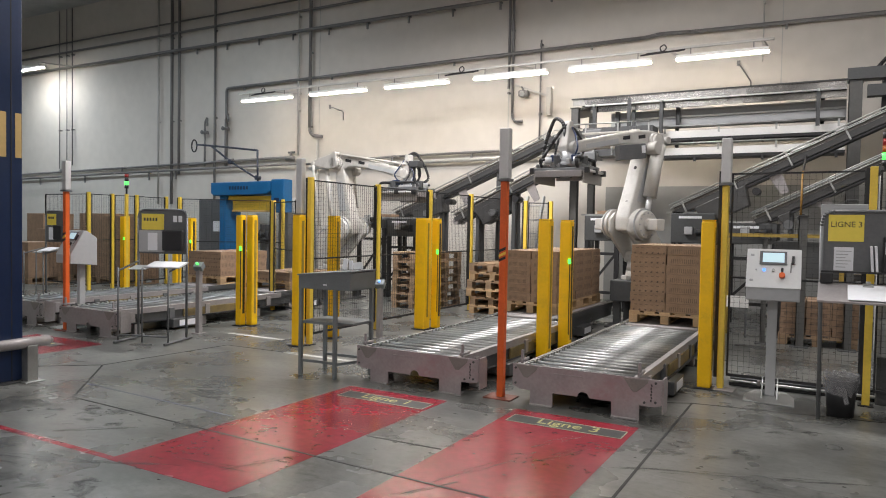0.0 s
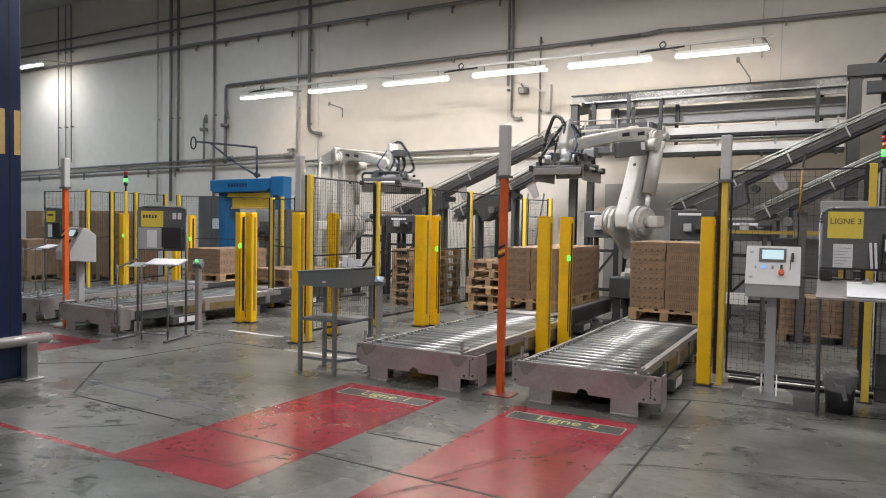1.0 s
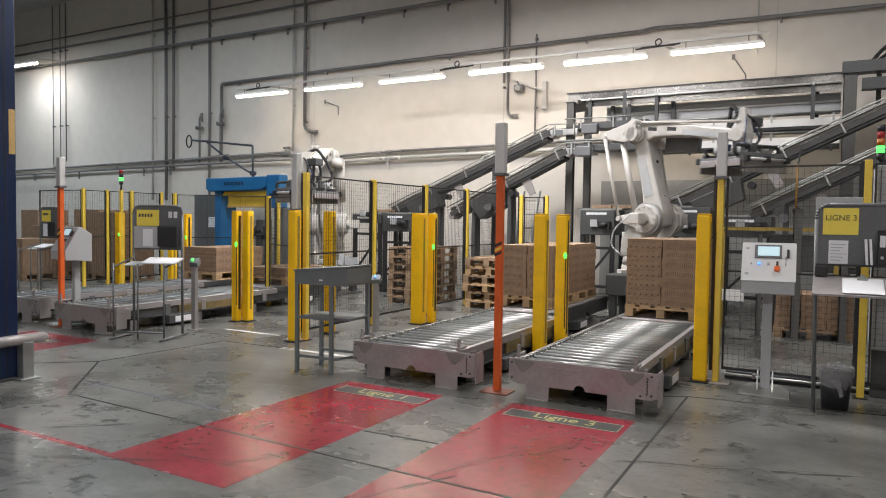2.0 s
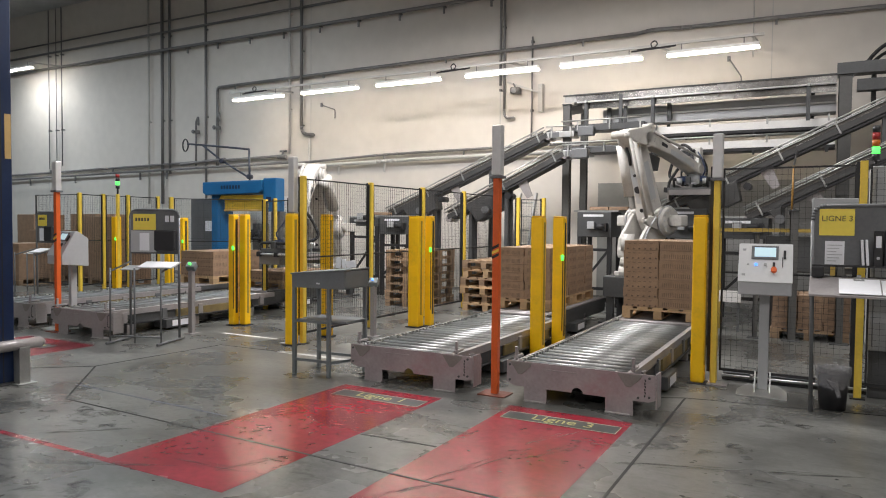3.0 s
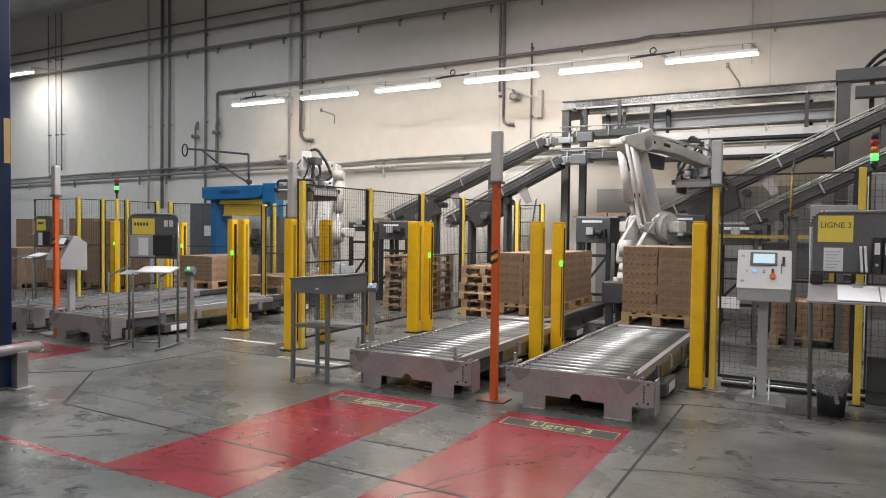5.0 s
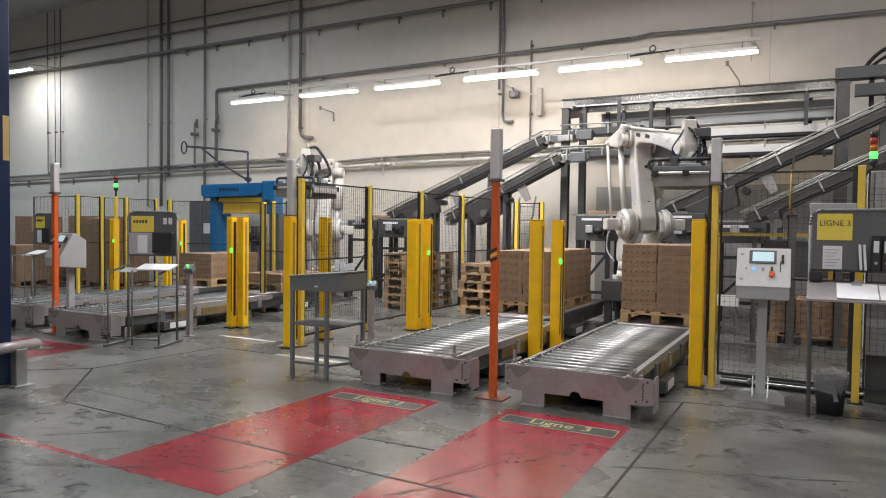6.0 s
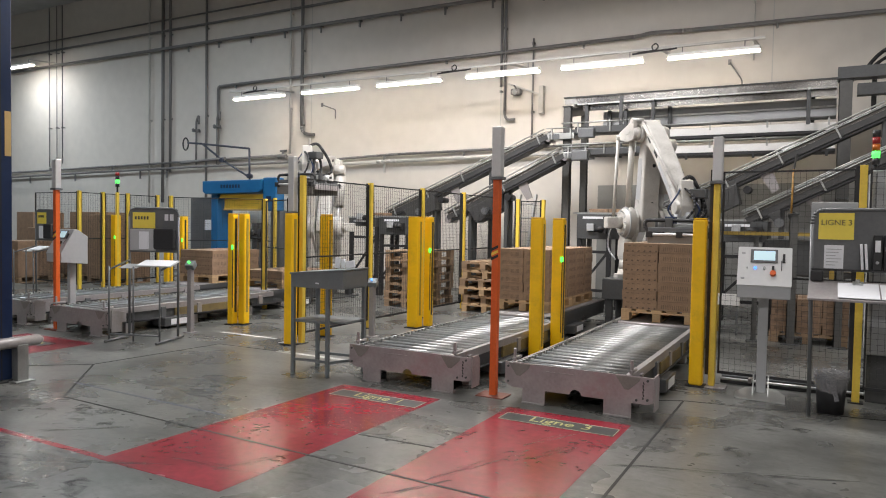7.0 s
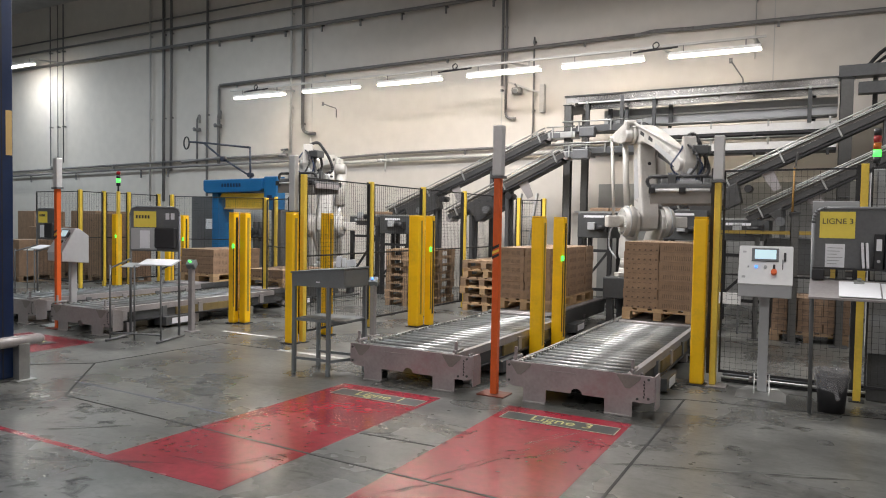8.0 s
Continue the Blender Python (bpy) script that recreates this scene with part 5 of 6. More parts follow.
wall_pipe([(-5.74, PY, 3.25), (-5.74, PY, 5.6)], 0.02, PIPE, "thin grey conduit on the wall", [(-5.74, 5.5), (-5.74, 4.0)], drop=0.05)
wall_pipe([(-1.29, PY, 4.7), (-1.29, PY, HT - 0.05)], 0.012, PIPELIGHT, "thin conduit on the wall", [(-1.29, 5.8)], drop=0.02)
wall_pipe([(-12.0, PY + 0.04, 0.3), (-12.0, PY + 0.04, 3.7)], 0.03, PIPELIGHT, "thin conduit on the wall", [(-12.0, 2.5)], drop=0.02)
for x, z in ((-16.12, 4.36), (-15.28, 4.43)):
    wall_pipe([(x, PY - 0.05, 3.1), (x, PY - 0.05, z), (x + 0.1, PY - 0.05, z + 0.16), (x + 0.1, PY - 0.05, z - 0.1)], 0.03, PIPE, "short grey pipe with a bent top on the wall",
              [(x, z - 0.3)], 0.06, 0.03)
    v = thing("valve", "grey pipe valve with a round body on the wall", "valve", "valves", at=pose(x, PY - 0.05, z - 0.28))
    part("body", B(rod, (-0.12, 0, 0), (0.12, 0, 0), 0.045, 14), PIPE, v)
    part("hand_wheel", B(rod, (0, -0.12, 0), (0, -0.10, 0), 0.055, 16), MIDSTEEL, v)
    part("stem", B(rod, (0, -0.15, 0), (0, 0.14, 0), 0.02, 8), PIPE, v)
for x, z in ((-23.0, 3.13), (-12.9, 3.24)):
    v = thing("valve", "dark pipe valve on the wall pipe", "valve", "valves", at=pose(x, PY, z))
    part("body", B(rod, (-0.14, 0, 0), (0.14, 0, 0), 0.055, 14), PIPE, v)
    part("stem", B(rod, (0, 0, 0), (0, 0.05, 0.16), 0.03, 8), PIPE, v)
    part("hand_wheel", B(rod, (-0.11, 0.05, 0.16), (0.11, 0.05, 0.16), 0.03, 10), MIDSTEEL, v)

# a small floodlight on an arm and two bare wall arms
fl = thing("floodlight", "small grey floodlight on a wall arm", "floodlight")
part("arm", B(beam, (-6.37, WY, 4.68), (-5.55, WY - 0.12, 4.36), 0.04, 0.04), PIPELIGHT, fl)
part("wall_plate", B(box, -5.58, -5.48, WY - 0.14, WY, 3.95, 4.55), PIPELIGHT, fl)
lampbody = B()
rbox(lampbody, -6.22, -6.0, WY - 0.22, WY - 0.05, 4.38, 4.52, 0.03)
part("lamp_head", lampbody, PIPE, fl)
part("lens", B(rod, (-6.11, WY - 0.22, 4.45), (-6.11, WY - 0.25, 4.43), 0.06, 16), CABGREY, fl)
part("stem", B(rod, (-6.11, WY - 0.1, 4.5), (-6.2, WY - 0.05, 4.62), 0.02, 8), PIPE, fl)
for pts in ([(-11.63, WY, 4.55), (-10.97, WY - 0.3, 4.34), (-10.97, WY - 0.3, 4.12)], [(-1.72, WY, 4.72), (-1.46, WY - 0.3, 4.3), (-1.46, WY - 0.3, 4.16)]):
    a = thing("pipe_hook", "bare thin metal hook sticking out of the wall", "hook", "wall hooks")
    bm = B()
    pipe(bm, pts, 0.013, 8, 0.05)
    part("arm", bm, PIPE, a)
    part("wall_plate", B(box, pts[0][0] - 0.03, pts[0][0] + 0.03, WY - 0.02, WY, pts[0][2] - 0.05, pts[0][2] + 0.05), PIPE, a)

# rail that carries the row of lamps
rail = thing("lamp_rail", "thin grey rail with cables carrying the strip lamps", "rail")
part("beam", B(box, -13.5, -1.0, LY - 0.025, LY + 0.025, 4.76, 4.80), PIPELIGHT, rail)
for x in (-12.6, -9.2, -5.8, -2.8, -1.2):
    part("wall_strut", B(beam, (x, LY, 4.79), (x, WY, 4.95), 0.04, 0.04), PIPELIGHT, rail)
for x in (-12.62, -7.0, -2.85):
    cab = B(pipe, [(x - 0.3, LY - 0.03, 4.73), (x + 0.02, LY - 0.04, 4.74), (x + 0.08, LY - 0.04, 4.80), (x + 0.03, LY - 0.04, 4.87), (x - 0.05, LY - 0.04, 4.82), (x - 0.02, LY - 0.04, 4.74), (x + 0.3, LY - 0.03, 4.72)], 0.012, 6, 0.03)
    pipe(cab, [(x - 0.4, LY - 0.03, 4.71), (x + 0.4, LY - 0.03, 4.74)], 0.016, 6)
    part("cable", cab, RUBBER, rail, "looped black cable")

# ---------------------------------------------------------------- blue stretch-wrapping machine in the far cell
bw = thing("wrapping_machine", "blue portal machine with a yellow rolling shutter", "machine", at=pose(0, 11.9, 0))
part("portal_beam", B(slab, [(-12.95, 2.16), (-12.85, 2.10), (-11.2, 2.13), (-11.10, 2.2), (-11.10, 2.43), (-12.95, 2.41)], "y", -0.1, 0.5, 0.02), BLUE, bw, "blue top beam")
part("side_box", B(rbox, -11.10, -10.72, -0.05, 0.25, 1.72, 2.47, 0.025), BLUE, bw, "blue drive housing")
part("leg", B(rbox, -12.76, -12.56, 0.0, 0.5, 0.0, 2.12, 0.015), BLUE, bw, "blue portal leg")
part("leg", B(rbox, -11.0, -10.72, 0.1, 0.6, 0.0, 1.73, 0.015), MIDSTEEL, bw, "grey portal leg")
part("shutter_top", B(slab, [(-12.5, 2.1), (-11.15, 2.1), (-11.12, 2.0), (-12.55, 2.0)], "y", 0.05, 0.4), FENCEYELLOW, bw)
sh = part("shutter", B(rbox, -12.45, -11.11, 0.12, 0.16, 1.76, 2.0, 0.004), FENCEYELLOW, bw, "yellow rolling shutter half down")
part("shutter_edge", B(rbox, -12.45, -11.11, 0.09, 0.19, 1.73, 1.77, 0.006), CREAM, sh)
for k in range(7):
    part("writing", B(box, -12.35 + k * 0.09, -12.29 + k * 0.09, -0.103, -0.1, 2.24, 2.32), NAVY, bw, "illegible dark blue maker's writing")
part("window", B(box, -11.0, -10.85, -0.054, -0.05, 1.95, 2.05), NAVY, bw)
part("back_panel", B(box, -12.6, -10.8, 1.0, 1.05, 0.0, 2.1), BEAMWHITE, bw)
for x in (-11.75, -11.4, -11.6):
    part("mast", B(rbox, x, x + 0.07, 0.3, 0.4, 0.0, 1.45, 0.01), MIDSTEEL, bw)
mech = B()
for k in range(5):
    rod(mech, (-11.8 + 0.11 * k, 0.25, 1.0 + 0.08 * (k % 3)), (-11.8 + 0.11 * k, 0.25, 1.25 + 0.06 * (k % 2)), 0.04, 10)
    rod(mech, (-11.85 + 0.11 * k, 0.2, 1.1), (-11.72 + 0.11 * k, 0.3, 1.1), 0.03, 8)
part("film_rollers", mech, BLACK, bw, "dark film rollers")
part("yellow_base_guard", B(rbox, -12.3, -11.2, -0.25, -0.2, 0.25, 0.5, 0.01), FENCEYELLOW, bw)
part("base", B(rbox, -12.9, -10.7, -0.2, 1.2, 0.0, 0.24, 0.02), DARKSTEEL, bw)

jib = thing("swing_jib", "dark pipe jib with a ring standing on the blue machine", "jib", at=pose(0, 12.95, 0))
bm = B()
pipe(bm, [(-12.56, 0, 2.42), (-12.58, 0, 3.28), (-14.2, 0, 3.46), (-14.75, 0, 3.51)], 0.026, 8)
pipe(bm, [(-12.58, 0, 2.58), (-13.49, 0, 3.02), (-14.2, 0, 3.45)], 0.026, 8)
part("frame", bm, JIBBLUE, jib)
part("cross_pipe", B(rod, (-15.0, 0.0, 2.98), (-13.4, 0.0, 3.07), 0.035, 8), PIPE, jib)
ring = B()
pipe(ring, [(-14.83 + 0.1 * math.cos(k * math.pi / 6), 0, 3.48 + 0.16 * math.sin(k * math.pi / 6)) for k in range(13)], 0.018, 8)
part("ring", ring, BLACK, jib)
for x in (-12.56, -13.49):
    part("knuckle", B(rod, (x, -0.06, 2.6 if x > -13 else 3.02), (x, 0.06, 2.6 if x > -13 else 3.02), 0.06, 12), JIBBLUE, jib)

# dark film-wrapped rolls, electric cabinet and bins around the machine
cabf = thing("electric_cabinet", "grey electric cabinet beside the blue machine", "cabinet", at=pose(-13.9, 12.3, 0))
part("body", B(rbox, 0, 0.9, 0, 0.4, 0.05, 2.05, 0.01), MIDSTEEL, cabf)
part("plinth", B(box, 0.02, 0.88, 0.02, 0.38, 0, 0.05), BLACK, cabf)
part("paper", B(box, 0.5, 0.75, -0.003, 0, 1.25, 1.5), PAPER, cabf, "white notice")
for xx in (0.46,):
    part("door_gap", B(box, xx, xx + 0.006, -0.002, 0, 0.1, 2.0), BLACK, cabf)

# ---------------------------------------------------------------- operator console before the fence
def operator_console(at, face, label):
    """A tilted console case with screen and buttons on a square pedestal."""
    con = thing("operator_console", label, "control panel", "operator consoles", at=at)
    bp = B(slab, [(-0.21, -0.08), (-0.13, 0.18), (0.13, 0.18), (0.2, -0.05), (0.2, -0.36), (-0.21, -0.33)], "z", 0.0, 0.012, 0.003)
    part("base_plate", bp, GALV, con, "bright steel foot plate")
    post = part("pedestal", B(rbox, -0.042, 0.042, -0.04, 0.04, 0.012, 0.97, 0.006), CABGREY, con, "grey square pedestal")
    for x in (-0.07, 0.055):
        part("gusset", B(slab, [(-0.16, 0.012), (0.06, 0.012), (0.06, 0.16), (0.03, 0.16)], "x", x, x + 0.012), GALV, post)
    cb = B(slab, [(-0.24, 1.0), (-0.24, 0.89), (0.12, 0.86), (0.12, 1.24), (-0.02, 1.34), (-0.055, 1.335)], "x", -0.215, 0.215, 0.008)
    case = part("case", cb, CABGREY, con, "pale grey case")
    tilt = pose(0, -0.1475, 1.1675, math.degrees(math.atan2(0.335, 0.185)), 0, 0)

    def on_face(name, x0, x1, v0, v1, d0, d1, material, label="", r=0.003):
        o = part(name, B(rbox, x0, x1, v0, v1, d0, d1, r), material, con, label)
        o.matrix_basis = tilt
        return o

    on_face("face_plate", -0.22, 0.22, -0.19, 0.19, -0.004, 0.008, face, "enamelled face")
    on_face("screen_bezel", -0.115, 0.105, 0.035, 0.165, 0.008, 0.02, MIDSTEEL, "grey screen surround")
    on_face("screen", -0.09, 0.085, 0.055, 0.148, 0.0195, 0.0215, SCREEN, "lit pale blue screen", 0.0005)
    for x, m in ((-0.075, BLUELED), (0.0, GALV), (-0.14, CABGREY)):
        o = part("button", B(rod, (x, -0.02, 0.008), (x, -0.02, 0.022), 0.013 if m is not CABGREY else 0.006, 14), m, con, "blue lit push button" if m is BLUELED else "small push button")
        o.matrix_basis = tilt
    o = part("stop_button", B(rod, (0.07, -0.075, 0.008), (0.07, -0.075, 0.045), 0.024, 16), ORANGE, con, "red mushroom stop button")
    o.matrix_basis = tilt
    on_face("key_switch", 0.06, 0.08, -0.045, 0.0, 0.008, 0.03, BLACK, "black selector switch")
    on_face("pen_clip", 0.145, 0.165, 0.04, 0.12, 0.008, 0.028, BLACK, "black pen holder")
    on_face("pen_cord", 0.135, 0.141, -0.04, 0.06, 0.008, 0.012, BLACK)
    for x, y in ((-0.19, 0.12), (-0.19, -0.13)):
        on_face("emblem", x, x + 0.03, y, y + 0.018, 0.008, 0.0095, CABGREY)
    return con


operator_console(pose(-0.47, 6.98, 0, 0, 0, 3), PANELWHITE, "white tilted operator console on a grey steel pedestal")
operator_console(pose(-9.15, 6.03, 0, 0, 0, -9), CABGREY, "grey tilted operator console beside the orange pole")

# ---------------------------------------------------------------- notice stand with a sloping shelf, waste bin
st = thing("notice_stand", "dark grey tube notice stand with yellow sheet and papers", "notice stand", at=pose(0, 6.36, 0))
bm = B()
pipe(bm, [(-0.07, 0, 0), (-0.09, 0, 1.60), (-0.05, 0, 1.665), (0.6, 0, 1.665), (0.95, 0, 1.66), (0.97, 0, 0)], 0.016, 10, 0.05)
part("tube_frame", bm, MIDSTEEL, st, "bent dark grey tube")
part("board", B(box, -0.075, 0.96, -0.006, 0.006, 1.2, 1.655), MIDSTEEL, st, "dark grey notice board")
part("rear_plate", B(rbox, -0.10, 0.225, 0.03, 0.05, 1.25, 1.725, 0.004), CABGREY, st, "pale grey plate")
sheet = part("yellow_sheet", B(box, -0.045, 0.20, -0.011, -0.007, 1.43, 1.64), SIGNYELLOW, st, "yellow sheet in a sleeve")
letters("lettering", "LIGNE 3", 0.062, INK, sheet, pose(0.08, -0.0118, 1.562, 90), "dark printed words LIGNE 3")
pp = part("paper", B(box, 0.0, 0.135, -0.010, -0.007, 1.19, 1.385), PAPER, st, "white printed paper")
for k in range(6):
    part("print_line", B(box, 0.015, 0.12 - 0.02 * (k % 3), -0.0112, -0.0102, 1.35 - k * 0.025, 1.356 - k * 0.025), CABGREY, pp)
part("tray", B(box, -0.085, 0.96, -0.09, 0.02, 1.185, 1.2), BLACK, st, "black file tray")
part("tray_clip", B(rbox, -0.09, 0.0, -0.11, -0.02, 1.10, 1.185, 0.01), BLACK, st)
shf = B()
slab(shf, [(-0.42, 0.975), (-0.06, 1.09), (-0.06, 1.105), (-0.42, 0.99)], "x", -0.1, 0.97)
part("shelf", shf, GREYSTEEL, st, "grey sloping shelf")
for x in (-0.085, 0.95):
    part("shelf_arm", B(rod, (x, -0.41, 0.975), (x, 0, 1.1), 0.012, 8), MIDSTEEL, st)
for k, (x, m) in enumerate(((0.255, PAPER), (0.285, PAPER), (0.33, BLACK), (0.40, BLACK))):
    b = thing("binder", "black ring binder standing in the file tray" if m is BLACK else "white paper folder leaning in the file tray", "binder", "binders on the stand",
              at=pose(x, 6.36 - 0.08, 1.2, 0, -4 if m is PAPER else 0))
    part("cover", B(rbox, 0, 0.06 if m is BLACK else 0.018, 0, 0.06, 0, 0.27 if m is BLACK else 0.2, 0.004), m, b)
    if m is BLACK:
        part("spine_label", B(box, 0.012, 0.048, -0.002, 0, 0.14, 0.23), PAPER, b, "white spine label")
        part("finger_hole", B(rod, (0.03, -0.002, 0.06), (0.03, 0.0005, 0.06), 0.012, 14), CABGREY, b)
cl = thing("clipboard", "white papers on a clipboard with a silver clip", "clipboard", at=pose(0.1, 6.36, 0))
slope = pose(0, -0.24, 1.0525, math.degrees(math.atan2(0.115, 0.36)))
for nm, q, m in (("paper", (0.0, 0.27, -0.17, 0.13, 0.002, 0.006), PAPER), ("second_paper", (0.28, 0.5, -0.17, 0.12, 0.002, 0.005), PAPER), ("clip", (0.10, 0.17, 0.09, 0.14, 0.006, 0.018), GALV),
                 ("clip_lever", (0.12, 0.15, 0.11, 0.13, 0.018, 0.04), GALV)):
    part(nm, B(box, *q), m, cl).matrix_basis = slope
bin_ = thing("waste_bin", "black plastic waste bin lined with a clear bag", "waste bin", at=pose(0.085, 6.56, 0))
part("bucket", B(rod, (0, 0, 0), (0, 0, 0.30), 0.098, 24, 0.118), RUBBER, bin_)
bag = bmesh.new()
rng = random.Random(4)
rings = []
for z, r in ((0.22, 0.119), (0.26, 0.122), (0.30, 0.127), (0.345, 0.124), (0.335, 0.105), (0.305, 0.095)):
    rings.append([bag.verts.new(((r + rng.uniform(-0.006, 0.012)) * math.cos(a), (r + rng.uniform(-0.006, 0.012)) * math.sin(a),
                                 z + (rng.uniform(-0.05, 0.01) if z == 0.22 else rng.uniform(-0.008, 0.012))))
                  for a in [2 * math.pi * k / 28 for k in range(28)]])
for a, b in zip(rings, rings[1:]):
    for k in range(28):
        bag.faces.new((a[k], a[(k + 1) % 28], b[(k + 1) % 28], b[k]))
part("bag", bag, BAG, bin_, "crumpled clear bag")
part("bag_knot", B(slab, [(-0.05, 0.27), (0.0, 0.25), (0.03, 0.26), (0.06, 0.13), (0.03, 0.12), (0.01, 0.19), (-0.02, 0.22)], "y", -0.134, -0.126, 0.002), BAG, bin_)

# cabinet and signal lamp past the fence
cab = thing("control_cabinet", "tall grey control cabinet on a dark plinth beside the fence", "cabinet", at=pose(0.345, 7.12, 0))
part("body", B(rbox, 0, 1.0, 0, 0.5, 0.42, 2.03, 0.012), CABGREY, cab)
part("plinth", B(rbox, 0.01, 0.99, 0.02, 0.48, 0.0, 0.42, 0.006), DARKSTEEL, cab, "dark plinth")
part("door_gap", B(box, 0.5, 0.506, -0.002, 0.0, 0.45, 2.0), BLACK, cab)
part("door_edge", B(box, 0.03, 0.036, -0.002, 0.0, 0.45, 2.0), MIDSTEEL, cab)
sl = thing("signal_lamp", "stacked signal lamp, red and amber dark, green lit", "signal lamp", "signal lamps", at=pose(0.375, 7.3, 2.03))
part("stem", B(rod, (0, 0, 0), (0, 0, 0.06), 0.015, 10), BLACK, sl)
for k, (m, nm) in enumerate(((BLACK, "base"), (GREENLED, "green_lens"), (ORANGELENS, "amber_lens"), (REDLENS, "red_lens"), (BLACK, "cap"))):
    part(nm, B(rod, (0, 0, 0.06 + k * 0.062), (0, 0, 0.118 + k * 0.062), 0.031, 16), m, sl)
sl2 = thing("signal_lamp", "stacked signal lamp with a lit green lens on a fence post", "signal lamp", "signal lamps", at=pose(-13.5, 9.95, 2.06))
part("stem", B(rod, (0, 0, 0), (0, 0, 0.12), 0.02, 10), BLACK, sl2)
for k, (m, nm) in enumerate(((BLACK, "base"), (GREENLED, "green_lens"), (BLACK, "dark_lens"), (REDLENS, "red_lens"))):
    part(nm, B(rod, (0, 0, 0.12 + k * 0.08), (0, 0, 0.19 + k * 0.08), 0.042, 16), m, sl2)
fence_post_single = part("post", B(rbox, -13.53, -13.47, 9.92, 9.98, 0.0, 2.06, 0.004), FENCEYELLOW)
tagged(fence_post_single, "yellow steel post carrying a signal lamp", "fence post")

# ---------------------------------------------------------------- standing desk
dk = thing("standing_desk", "blue-grey steel standing desk with a sloped box top", "desk", at=pose(-4.57, 5.28, 0, 0, 0, 4))
part("top_box", B(slab, [(0.0, 0.86), (0.0, 0.985), (0.60, 1.037), (0.60, 0.86)], "y", 0.0, 0.03, 0.004), DESKGREY, dk, "blue-grey front panel")
part("lid", B(slab, [(-0.01, 0.985), (0.61, 1.037), (0.61, 1.052), (-0.01, 1.0)], "y", -0.01, 0.46, 0.003), DESKGREY, dk, "blue-grey lid")
part("box_sides", B(box, 0.0, 0.015, 0.03, 0.44, 0.86, 0.985), DESKGREY, dk)
part("box_end", B(box, 0.585, 0.60, 0.03, 0.43, 0.86, 1.03), DESKGREY, dk)
part("box_back", B(slab, [(0.0, 0.86), (0.0, 0.985), (0.60, 1.037), (0.60, 0.86)], "y", 0.43, 0.45), DESKGREY, dk)
part("box_floor", B(box, 0.0, 0.60, 0.03, 0.43, 0.86, 0.872), DESKGREY, dk)
part("keyhole_plate", B(box, 0.29, 0.33, -0.003, 0.0, 0.9, 0.915), PAPER, dk)
for x, y in ((0.02, 0.02), (0.42, 0.02), (0.58, 0.42), (0.03, 0.42)):
    part("leg", B(rbox, x - 0.018, x + 0.018, y - 0.018, y + 0.018, 0, 0.87, 0.003), DESKGREY, dk)
for z in (0.14, 0.52):
    part("foot_bar", B(box, 0.02, 0.42, 0.01, 0.03, z, z + 0.025), DESKGREY, dk)
    part("back_bar", B(box, 0.03, 0.58, 0.41, 0.43, z, z + 0.025), DESKGREY, dk)
    part("side_bar", B(beam, (0.42, 0.02, z), (0.58, 0.42, z), 0.02, 0.025), DESKGREY, dk)
part("shelf", B(box, 0.03, 0.6, 0.05, 0.42, 0.53, 0.545), DESKGREY, dk)
for k, (x, w) in enumerate(((0.3, 0.05), (0.38, 0.04), (0.44, 0.10))):
    b = thing("desk_papers", "upright folders and papers standing on the sloped desk", "papers", "papers on the desk", at=pose(-4.57 + x, 5.28 + 0.3, 1.045 + 0.0, 0, 8 - k * 8, 4))
    part("sheet", B(rbox, 0, w, 0, 0.02, 0, 0.11 - 0.02 * k, 0.003), PAPER, b)

# small button posts
for x, y, h, nm in ((-5.19, 7.6, 0.70, "beside the desk"), (-7.36, 6.52, 0.88, "beside the conveyor"), (-9.0, 5.98, 0.0, "")):
    if h:
        bpst = thing("button_post", "grey aluminium post with a small tilted button box " + nm, "button post", "button posts", at=pose(x, y, 0))
        part("column", B(rbox, -0.035, 0.035, -0.03, 0.03, 0.01, h, 0.006), GREYSTEEL, bpst)
        part("foot", B(rbox, -0.07, 0.07, -0.07, 0.07, 0, 0.01, 0.003), GREYSTEEL, bpst)
        bx = part("button_box", B(rbox, -0.06, 0.06, -0.05, 0.05, 0, 0.09, 0.01, pose(0, 0.02, h - 0.02, 42, 0, 20)), DESKGREY, bpst, "small blue-grey button box")
        part("button", B(rod, (0.014, -0.038, h + 0.045), (0.02, -0.055, h + 0.063), 0.014, 12), BLUELED if h < 0.8 else GREENLED, bx)

# ---------------------------------------------------------------- far conveyor's console, notice stands

